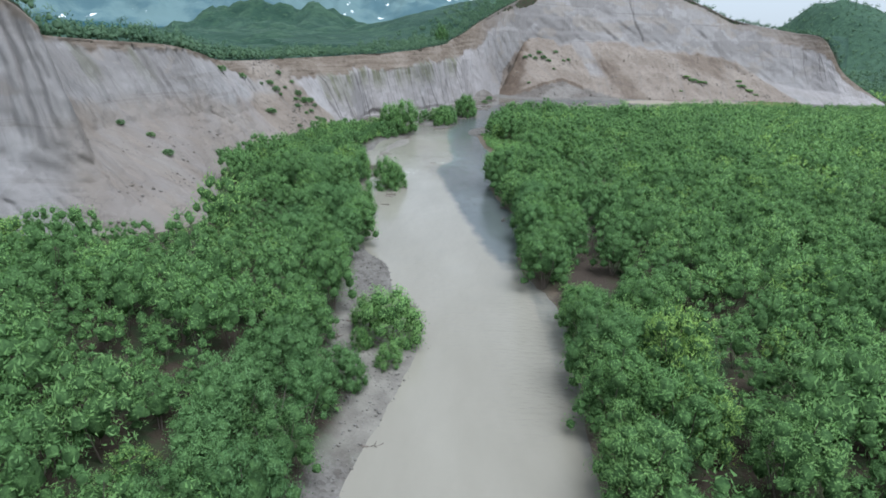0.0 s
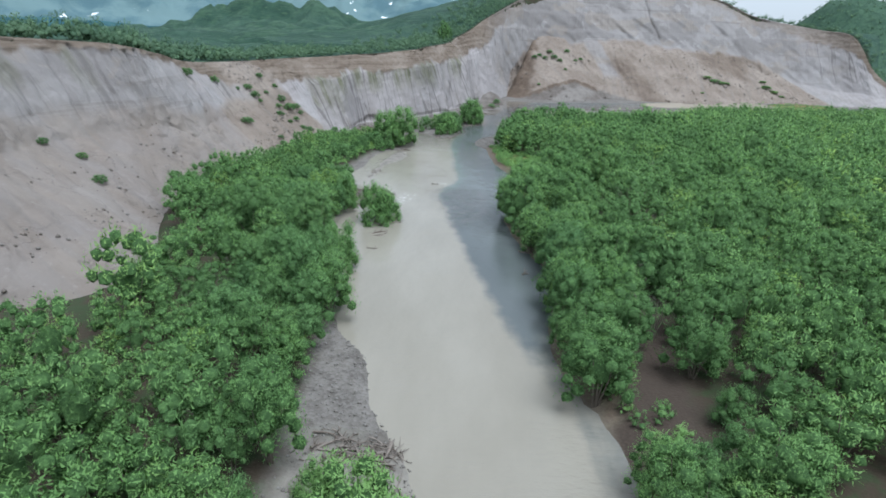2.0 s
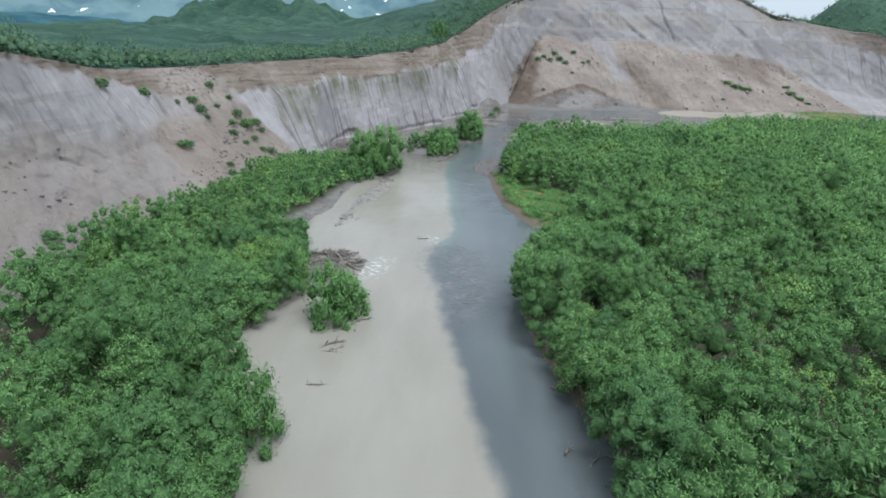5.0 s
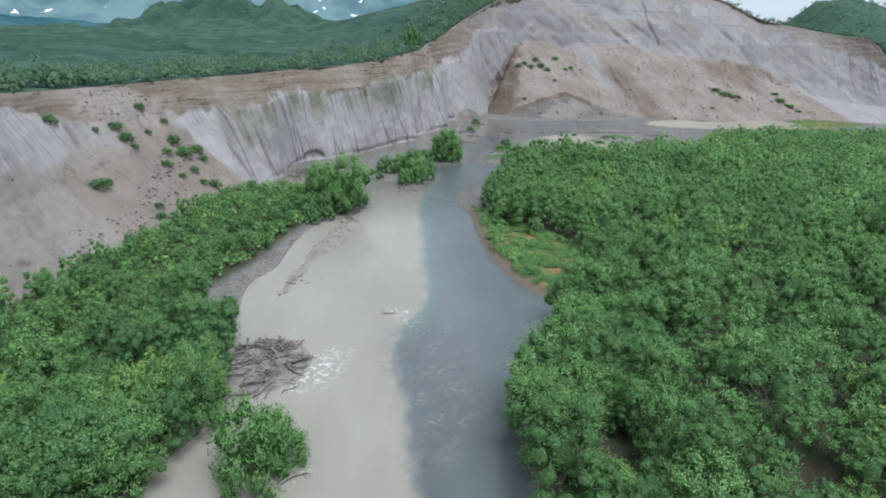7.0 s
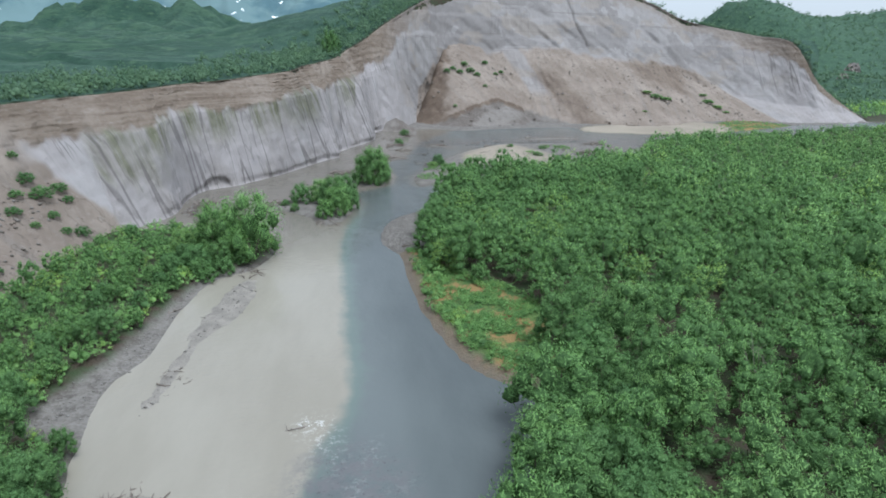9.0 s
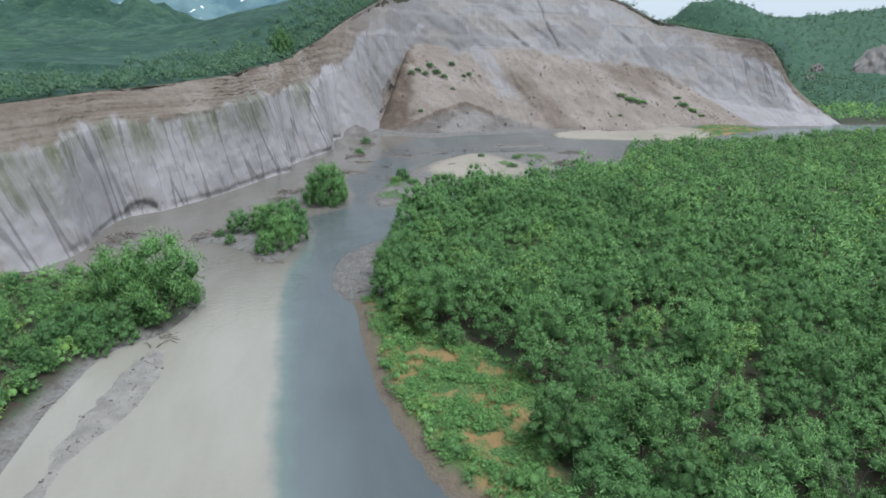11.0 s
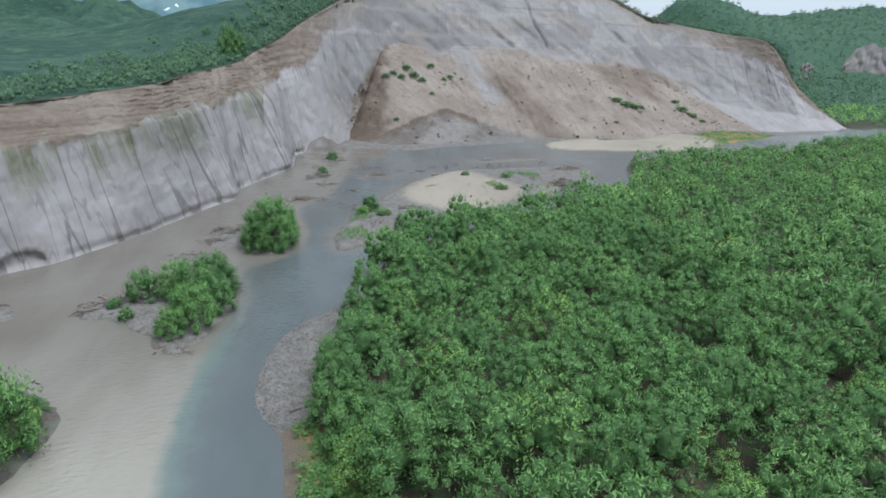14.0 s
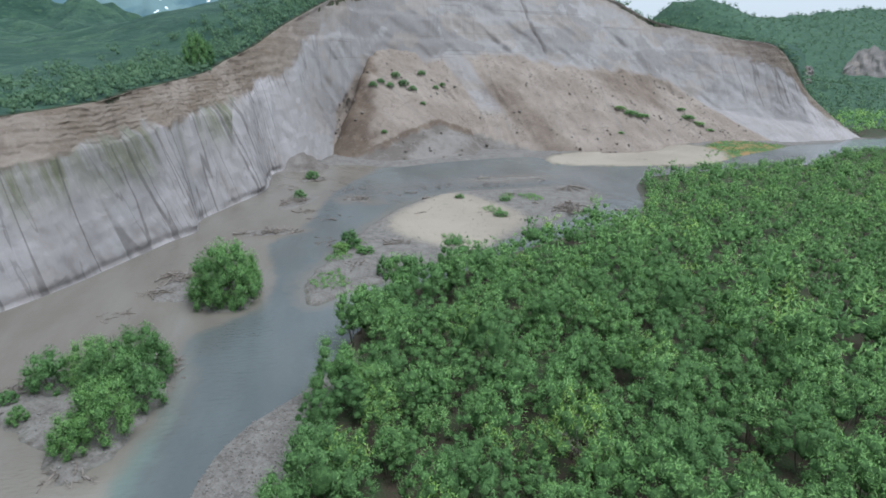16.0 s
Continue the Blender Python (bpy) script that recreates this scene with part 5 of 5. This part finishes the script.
for x, y, h, w, k in ((-7.8, 242.6, 3.4, 4.2, 2), (-3.6, 243.2, 4.2, 5.0, 1), (-0.6, 238.6, 5.4, 5.6, 0), (1.8, 243.4, 5.0, 5.2, 0), (0.2, 232.2, 4.8, 5.0, 1),
                      (2.9, 237.2, 3.8, 3.8, 2), (-2.0, 230.4, 3.0, 3.4, 0)):
    bush(x, y, h, w, k, "green willow bush on the driftwood island", "bushes on the island")
for x, y, h, w, k in ((-8.8, 236.6, 1.3, 1.8, 3), (-11.2, 240.4, 1.0, 1.8, 2)):
    bush(x, y, h, w, k, "small low bush on the island's bare silt", "bushes on the island")
for x, y, h, w, k in ((9.2, 264.6, 7.4, 7.6, 0), (6.4, 263.4, 5.8, 5.6, 1), (10.6, 267.8, 5.6, 5.4, 0)):
    bush(x, y, h, w, k, "dense upright willow bush in mid-river", "bushes on the willow island")
for x, y, h, w, k in ((29.4, 286.4, 2.6, 3.4, 2), (27.4, 284.6, 1.4, 3.0, 3), (33.6, 271.0, 2.6, 2.2, 2), (31.8, 282.6, 1.0, 3.0, 3), (50, 285, 1.0, 2.4, 3), (66, 304, 0.9, 3.2, 3),
                      (24.4, 351.6, 1.8, 3.4, 2), (20.6, 329.4, 1.6, 3.0, 2), (72, 318, 0.8, 2.6, 2), (61, 322, 0.8, 2.2, 2)):
    bush(x, y, h, w, k, "straggling green bush on the sand bar", "bushes on the bars")
for x, y, w in ((-53.5, 190, 2.6), (-47.5, 162, 2.2), (-44.5, 191.5, 2.0), (-45.8, 194.2, 1.6), (-56.5, 207.2, 3.2), (-59, 208.4, 2.4), (-52, 218.3, 3.2),
                (-49.2, 216.8, 3.6), (-46.5, 214, 2.0), (-49.9, 208.8, 2.0), (-65.3, 182.4, 3.0), (-63.6, 195.5, 3.0), (-58.7, 219, 2.4), (-54.5, 220.6, 2.0), (-42.4, 214.2, 2.8)):
    bush(x, y, w * 0.42, w * rng.uniform(0.8, 1.3), 2, "low dark green bush clinging to the tan scree", "bushes on the scree")
for x, y, w in ((-44, 212, 2.0), (-55, 207.2, 1.8), (-55.4, 214.5, 1.6), (-67.3, 128, 2.0), (-62, 129.5, 1.8), (-55.8, 123.4, 2.4), (-40.5, 104.5, 2.6), (-51.9, 141.6, 3.2),
                (-53.3, 192.4, 1.6), (-46.3, 170.2, 2.4), (-46.5, 220, 2.2), (-48.5, 221.5, 2.6), (-51.5, 213.5, 2.0), (-46.8, 208.5, 1.8), (-60, 203, 1.8)):
    bush(x, y, w * 0.40, w * rng.uniform(0.6, 1.2), 2, "low dark green bush clinging to the tan scree", "bushes on the scree")
for x, y, w in ((162.6, 413.4, 6), (167, 413.8, 5), (158.5, 416, 4.5), (171, 416, 4), (202.6, 429, 6), (206.2, 425, 5), (203, 436, 4), (209, 420, 3.5), (143.3, 394.4, 3.5), (150, 398, 2.5)):
    bush(x, y, w * 0.24, w, 3, "patch of green shrub on the great scree", "shrubs on the great scree")
for x, y, w in ((63.5, 418.7, 4), (57.4, 415.8, 3), (66.4, 415.7, 3), (72.5, 428, 3), (60.8, 422.4, 3.4), (50.5, 413.6, 3), (54, 417, 3), (77, 421, 2.4), (82, 430, 2.6), (51, 388, 2.0), (69, 408, 2)):
    bush(x, y, w * 0.45, w, 2, "dark shrub clump slipped down with the landslide", "shrubs on the landslide")
bush(-4.6, 353.5, 7.0, 5.4, 2, "tall dark tree on the cliff rim")
bush(-2.6, 356.5, 5.2, 4.4, 2, "dark bushy tree on the cliff rim")
for proto in BUSHES:
    drop_prototype(proto)


def dead_shrub(x, y, base, height, seed):
    """A leafless grey shrub: each stem forks into twigs."""
    r = np.random.default_rng(seed)
    root = new("dead_shrub")
    root.location = (x, y, base)
    for i in range(7):
        a, lean = i * 0.9 + r.uniform(-0.3, 0.3), r.uniform(0.15, 0.55)
        d = np.array((math.cos(a) * lean, math.sin(a) * lean, 1.0))
        foot, tip = np.array((0, 0, -0.2)), d * height * r.uniform(0.7, 1.0)
        pieces = [tube([foot, tip * 0.5 + (0, 0, 0.1), tip], [0.05, 0.035, 0.012], 4)]
        for _ in range(4):
            k = r.uniform(0.4, 0.9)
            out = np.array((r.normal(0, 0.3), r.normal(0, 0.3), 0.35)) * height * 0.5
            pieces.append(tube([tip * k, tip * k + out], [0.025, 0.008], 3))
        v, q = merge(pieces)
        child("stem", mesh_of("stem", v, q, None, [DRIFT], True), root)
    return tagged(root, "leafless grey shrub standing among green trees", "shrub", "dead shrubs")


for i, (x, y, h) in enumerate(((-10.3, 37.6, 5.5), (25.1, 36.5, 5.5), (23.5, 86.0, 5.5), (33.1, 131, 6), (32.6, 116.3, 5.5), (24.2, 95.7, 5), (43.4, 215.6, 6), (45.8, 157.8, 6), (-13.7, 53.2, 4.5), (17.8, 113.5, 4.5))):
    dead_shrub(x, y, surface_z(x, y), h, 50 + i)


# ---- herbs, grass and undergrowth ----
TUFTS = [plant_arrays(rng, 1.0, 0.7, 6, 120, 0.13, 0.15, 2, False) for _ in range(4)]


def herb_places(line, cell, low, high, margin):
    box = line.min(0), line.max(0)
    x, y = scatter(rng, box[0][0], box[1][0], box[0][1], box[1][1], cell)
    ok = (signed(x, y, line) < -margin) & (signed(x, y, RIVER) > 1.2) & (rolling(x, y, 9, 3, 0.6) > -0.10)
    x, y = x[ok], y[ok]
    return np.stack([x, y, ground_z(x, y) - 0.05, rng.uniform(low, high, len(x))], 1)


joined("herb_meadow", TUFTS, herb_places(HERBS, 0.56, 0.30, 1.0, 0.1), rng, [LEAF_LIGHT], "lush pale green herbs on the low river bank", "herbs")
joined("spit_grass", TUFTS, herb_places(GREEN_SPIT, 2.4, 0.5, 0.9, 1.0), rng, [LEAF_LIGHT], "green grass on the sand spit", "grass")
gx1, gy1 = scatter(rng, 20, 90, 262, 326, 0.9)
g_bar = np.zeros(len(gx1), bool)
for cx, cy, r in ((24.6, 269.4, 3.2), (26.8, 281.7, 2.6), (29.5, 288, 3.0), (50, 287.5, 2.6), (54, 284, 2.2), (66, 310, 2.4), (80, 320, 3.0), (74, 322, 2.0), (36, 273, 1.6)):
    g_bar |= np.hypot(gx1 - cx, (gy1 - cy) * 0.8) + 0.9 * rolling(gx1, gy1, 4, 3) < r
gx1, gy1 = gx1[g_bar], gy1[g_bar]
joined("bar_grass", TUFTS, np.stack([gx1, gy1, ground_z(gx1, gy1) - 0.05, rng.uniform(0.3, 0.8, len(gx1))], 1), rng, [LEAF_LIGHT], "patches of green grass on the sand bar", "grass")
fx, fy = scatter(rng, -45, 50, 30, 245, 1.7)
f_river = signed(fx, fy, RIVER)
ok = (f_river > 0.8) & (signed(fx, fy, FOOT_AREA) > 0.5) & (fy < 222) & (((f_river < 6) & (rolling(fx, fy, 8, 3, 2.0) > 0.1)) | ((fx < 0) & (fy > 132)))
for line in (GRAVEL_LEFT, GRAVEL_SPIT, GRAVEL_BACK):
    ok &= signed(fx, fy, line) > 0.5
fx, fy = fx[ok], fy[ok]
joined("bank_undergrowth", TUFTS, np.stack([fx, fy, ground_z(fx, fy) - 0.05, rng.uniform(0.8, 1.9, len(fx))], 1), rng, [LEAF], "green undergrowth along the river banks", "undergrowth")


# ---- driftwood ----
def log_mesh(length, thickness, crooked, stubs, seed):
    r = np.random.default_rng(seed)
    n = 7
    t = np.linspace(0, 1, n)
    pts = np.stack([(t - 0.5) * length, crooked * length * (np.sin(t * 3.0 + seed) - 0.5) * 0.25, thickness * 0.6 + crooked * length * 0.06 * np.sin(t * 5 + seed)], 1)
    pieces = [tube(pts, thickness * (1.25 - 0.85 * t) * r.uniform(0.85, 1.15, n), 6)]
    for _ in range(stubs):
        k = int(r.integers(1, n - 1))
        a = r.uniform(0.2, 2.9)
        d = np.array((0.5, math.cos(a), abs(math.sin(a)) * 0.8))
        long = length * r.uniform(0.12, 0.35)
        pieces.append(tube([pts[k], pts[k] + d * long * 0.5 + (0, 0, 0.05), pts[k] + d * long], thickness * np.array((0.55, 0.4, 0.15)), 4))
    for i in range(4):
        a = i * 1.57 + seed
        d = np.array((-0.6, math.cos(a), math.sin(a)))
        pieces.append(tube([pts[0], pts[0] + d * thickness * 2.2], thickness * np.array((0.7, 0.2)), 4))
    v, q = merge(pieces)
    return mesh_of("log", v, q, None, [DRIFT], True)


LOGS = [log_mesh(1.0, th, cr, st, 11 + i) for i, (th, cr, st) in enumerate(((0.035, 0.5, 3), (0.028, 0.9, 4), (0.045, 0.3, 2), (0.03, 1.3, 5), (0.055, 0.6, 4), (0.025, 0.4, 2)))]


def drift_log(x, y, length, turn, kind=0, label="bleached crooked driftwood log lying in shallow water"):
    ob = new("driftwood_log", LOGS[kind])
    z = max(flat_z(x, y), -0.05)
    ob.matrix_world = pose(x, y, z - 0.02, 0, 0, turn) @ Matrix.Scale(length, 4)
    return tagged(ob, label, "driftwood", "drift logs")


def drift_pile(x, y, rx, ry, turn, count, long, label, ring=0.0):
    """A tangle of logs; each log is a piece of it. ring keeps the middle free."""
    root = new("driftwood_pile")
    root.matrix_world = pose(x, y, 0, 0, 0, turn)
    for i in range(count):
        a, k = rng.uniform(0, 6.283), math.sqrt(rng.uniform(ring, 1))
        lx, ly = rx * k * math.cos(a), ry * k * math.sin(a)
        wx_, wy_ = (root.matrix_world @ Vector((lx, ly, 0))).xy
        z = max(flat_z(wx_, wy_), -0.05) + rng.uniform(0, 1.0) * (1 - k * 0.8) * min(rx, ry) * 0.25
        length = long * rng.uniform(0.35, 1.0)
        ob = child("log", LOGS[int(rng.integers(0, len(LOGS)))], root)
        angle = math.degrees(a) + 90 if ring else rng.normal(0, 40)
        ob.matrix_local = pose(lx, ly, z, rng.uniform(-12, 12), rng.uniform(-10, 10), angle + rng.normal(0, 18)) @ Matrix.Scale(length, 4)
    return tagged(root, label, "driftwood", "driftwood piles")


drift_pile(-14.2, 144.8, 4.4, 6.2, 20, 110, 3.2, "tangled jam of dark driftwood logs in the current")
drift_pile(-4.6, 61.0, 3.2, 5.2, 10, 46, 3.0, "ring of grey driftwood round a bush on the bar", 0.6)
drift_pile(-4.6, 66.6, 3.4, 1.3, -10, 34, 3.0, "heap of grey driftwood at the head of the bar")
drift_pile(-28.6, 239.5, 2.6, 5.4, -15, 46, 3.2, "raft of broken driftwood stranded at the cliff foot")
drift_pile(-13.4, 241.8, 3.4, 1.8, 20, 30, 3.4, "tangle of dark driftwood at the island's edge")
drift_pile(-0.8, 226.6, 3.2, 1.2, -20, 14, 2.4, "scattered driftwood at the island's tail")
drift_pile(4.6, 244.5, 1.3, 4.0, 5, 16, 2.4, "driftwood lodged along the island's bank")
drift_pile(0.4, 277.0, 4.2, 3.2, 35, 40, 3.2, "driftwood heap in the shallows above a bush")
drift_pile(-2.0, 270.0, 3.0, 2.0, 10, 22, 2.6, "driftwood and roots in muddy shallows")
drift_pile(13.6, 299.8, 6.6, 1.5, 3, 34, 3.2, "long low drift line on a mud bar")
drift_pile(19.2, 325.0, 2.4, 5.0, -30, 40, 3.4, "driftwood and roots heaped on a mud bar")
drift_pile(21.6, 315.5, 2.6, 1.6, 0, 16, 2.8, "small driftwood heap in shallow water")
drift_pile(35.0, 326.5, 3.2, 2.4, 20, 22, 2.6, "driftwood heap on a shoal")
drift_pile(25.4, 350.5, 3.6, 2.4, 20, 24, 3.0, "driftwood heap below the cliff")
drift_pile(39.0, 288.0, 2.6, 1.8, 0, 20, 2.6, "driftwood heap on the grey sand")
drift_pile(86.0, 308.5, 6.0, 3.2, 25, 38, 5.0, "bleached driftwood limbs stranded on the bar")
drift_pile(96.0, 328.0, 5.0, 2.4, 10, 24, 4.4, "driftwood limbs at the end of the bar")
drift_pile(50.5, 286.0, 3.4, 1.6, 60, 14, 3.0, "driftwood at the edge of the sand")
for x, y, rx, ry, count in ((27, 309, 5, 3, 16), (33, 336, 6, 2.5, 16), (46, 331, 6, 2.5, 14), (58, 338, 7, 2.5, 16), (74, 338, 7, 2.5, 14), (17, 341, 3, 4, 12), (26, 292, 3, 4, 12), (-6.5, 262, 3, 2.5, 12), (30, 275, 3, 3, 10)):
    drift_pile(x, y, rx, ry, 15, count, 2.2, "scattered dark flood debris in the shallows")
drift_pile(-12.2, 199.6, 2.6, 2.2, 40, 16, 1.8, "scattered broken sticks on the silt spit")
drift_pile(-15.6, 168.0, 1.4, 3.0, 10, 12, 1.6, "scattered broken sticks on the silt spit")
for x, y, length, turn, kind in ((-12.3, 57.3, 4.4, 65, 0), (-8.8, 58.3, 2.6, 80, 3), (-7.9, 61.5, 1.8, 5, 4), (-6.3, 56.4, 2.4, 50, 2), (-3.5, 41.0, 1.6, 30, 4), (-9.1, 57.8, 1.6, 100, 3),
                                 (0.4, 57.1, 0.9, 80, 2), (-1.6, 50.5, 1.3, 60, 5), (-9.6, 121.6, 3.4, 10, 1), (-9.2, 121.0, 1.8, 60, 4), (-9.9, 119.7, 2.2, 160, 0), (-7.6, 127.0, 4.2, 15, 1),
                                 (-10.3, 113.6, 2.6, 160, 1), (-9.8, 121.8, 2.8, 5, 0), (-2.2, 158.1, 2.8, 170, 1), (-11.9, 149.1, 3, 60, 0), (-20.4, 186.0, 2.6, 30, 0),
                                 (12.8, 106.0, 3.2, 70, 3), (14.4, 104.4, 2.6, 20, 1), (13.4, 114.4, 2.2, 0, 4)):
    drift_log(x, y, length, turn, kind)
for x, y, length, turn, kind in ((100.0, 306.6, 5.0, 5, 4), (75, 324, 5, 8, 0), (53.3, 323.5, 4, 20, 2), (92.7, 342.4, 4, 5, 1), (63.7, 308, 4, 0, 5), (76.5, 348, 5, 10, 2), (11.3, 199.3, 1.2, 40, 5),
                                 (12.6, 186.8, 1.4, 20, 5), (13.6, 211.4, 2.2, 20, 2), (80, 314, 4, 30, 3), (48, 309, 3, 0, 0)):
    drift_log(x, y, length, turn, kind)


# ---- stones ----
def pebbles(name, line, count, low, high, label):
    box = line.min(0), line.max(0)
    x, y = rng.uniform(box[0][0], box[1][0], count), rng.uniform(box[0][1], box[1][1], count)
    z = ground_z(x, y)
    ok = inside(x, y, line) & (z > -0.02)
    x, y, z = x[ok], y[ok], z[ok]
    r = low * (high / low) ** (rng.uniform(size=len(x)) ** 2.5)
    shape = np.array([(1, 0, 0), (0, 1, 0), (-1, 0, 0), (0, -1, 0), (0, 0, 0.7), (0.1, 0, -0.5)])
    v = shape[None] * rng.uniform(0.7, 1.3, (len(x), 6, 1)) * r[:, None, None]
    v = v + np.stack([x, y, z + 0.2 * r], 1)[:, None, :]
    f = np.array([(0, 1, 4), (1, 2, 4), (2, 3, 4), (3, 0, 4), (1, 0, 5), (2, 1, 5), (3, 2, 5), (0, 3, 5)])
    tris = (f[None] + np.arange(len(x))[:, None, None] * 6).reshape(-1, 3)
    return tagged(new(name, mesh_of(name, v.reshape(-1, 3), None, tris, [STONE])), label, "gravel", kind="stuff")


pebbles("near_bar_gravel", GRAVEL_LEFT, 5200, 0.05, 0.22, "grey river gravel on the near bar")
pebbles("spit_gravel", GRAVEL_SPIT, 9000, 0.06, 0.17, "grey river gravel on the point bar")
pebbles("back_gravel", GRAVEL_BACK, 2200, 0.05, 0.20, "dark river gravel behind the silt spit")
pebbles("sand_bar_gravel", ISLAND_LINES["sand_bar"][0], 2600, 0.05, 0.22, "grey stones and flood litter on the sand bar")
pebbles("island_gravel", ISLAND_LINES["bush_island"][0], 500, 0.05, 0.25, "stones on the island's bare silt")


def scree_clods(name, source, stride, count, low, high, label, where):
    """Clods and stones that lie on a steep face, of one mesh."""
    me = bpy.data.objects[source].data
    co = corners_of(source)
    tan, steep = np.zeros(len(co), np.float32), np.zeros(len(co) * 3, np.float32)
    me.attributes["scree"].data.foreach_get("value", tan)
    me.vertices.foreach_get("normal", steep)
    free = np.flatnonzero((tan > 0.6) & (co[:, 2] > 0.6) & where(co[:, 0], co[:, 1], co[:, 2]))
    # they gather in loose trains
    weight = np.clip(0.15 + rolling(co[free, 0] + 0.5 * co[free, 2], co[free, 2] * 0.5, 14, 4, 1.0), 0.02, 1) ** 1.5
    pick = free[rng.choice(len(free), count, p=weight / weight.sum())]
    u, w = rng.uniform(0, 1, (2, count, 1))
    beside, above = np.minimum(pick + 1, len(co) - 1), np.minimum(pick + stride, len(co) - 1)
    at = co[pick] + u * (co[beside] - co[pick]) + w * (co[above] - co[pick])
    r = low * (high / low) ** (rng.uniform(size=count) ** 2.2)
    shape = np.array([(1, 0, 0), (0, 1, 0), (-1, 0, 0), (0, -1, 0), (0, 0, 0.8), (0.1, 0, -0.6)])
    v = shape[None] * rng.uniform(0.6, 1.4, (count, 6, 1)) * r[:, None, None] + (at + steep.reshape(-1, 3)[pick] * 0.15 * r[:, None])[:, None, :]
    f = np.array([(0, 1, 4), (1, 2, 4), (2, 3, 4), (3, 0, 4), (1, 0, 5), (2, 1, 5), (3, 2, 5), (0, 3, 5)])
    tris = (f[None] + np.arange(count)[:, None, None] * 6).reshape(-1, 3)
    return tagged(new(name, mesh_of(name, v.reshape(-1, 3), None, tris, [CLOD])), label, "rubble", kind="stuff")


scree_clods("great_scree_rubble", "cliff", len(corners_of("cliff")) // 81, 1000, 0.18, 0.85, "dark clods and stones strewn down the great scree", lambda x, y, z: y > 370)
scree_clods("landslide_rubble", "landslide", 145, 300, 0.2, 0.8, "dark clods and stones on the landslide", lambda x, y, z: z < 40)
scree_clods("near_scree_rubble", "cliff", len(corners_of("cliff")) // 81, 700, 0.10, 0.45, "small clods and sticks on the near scree", lambda x, y, z: (y < 226) & (y > 85))
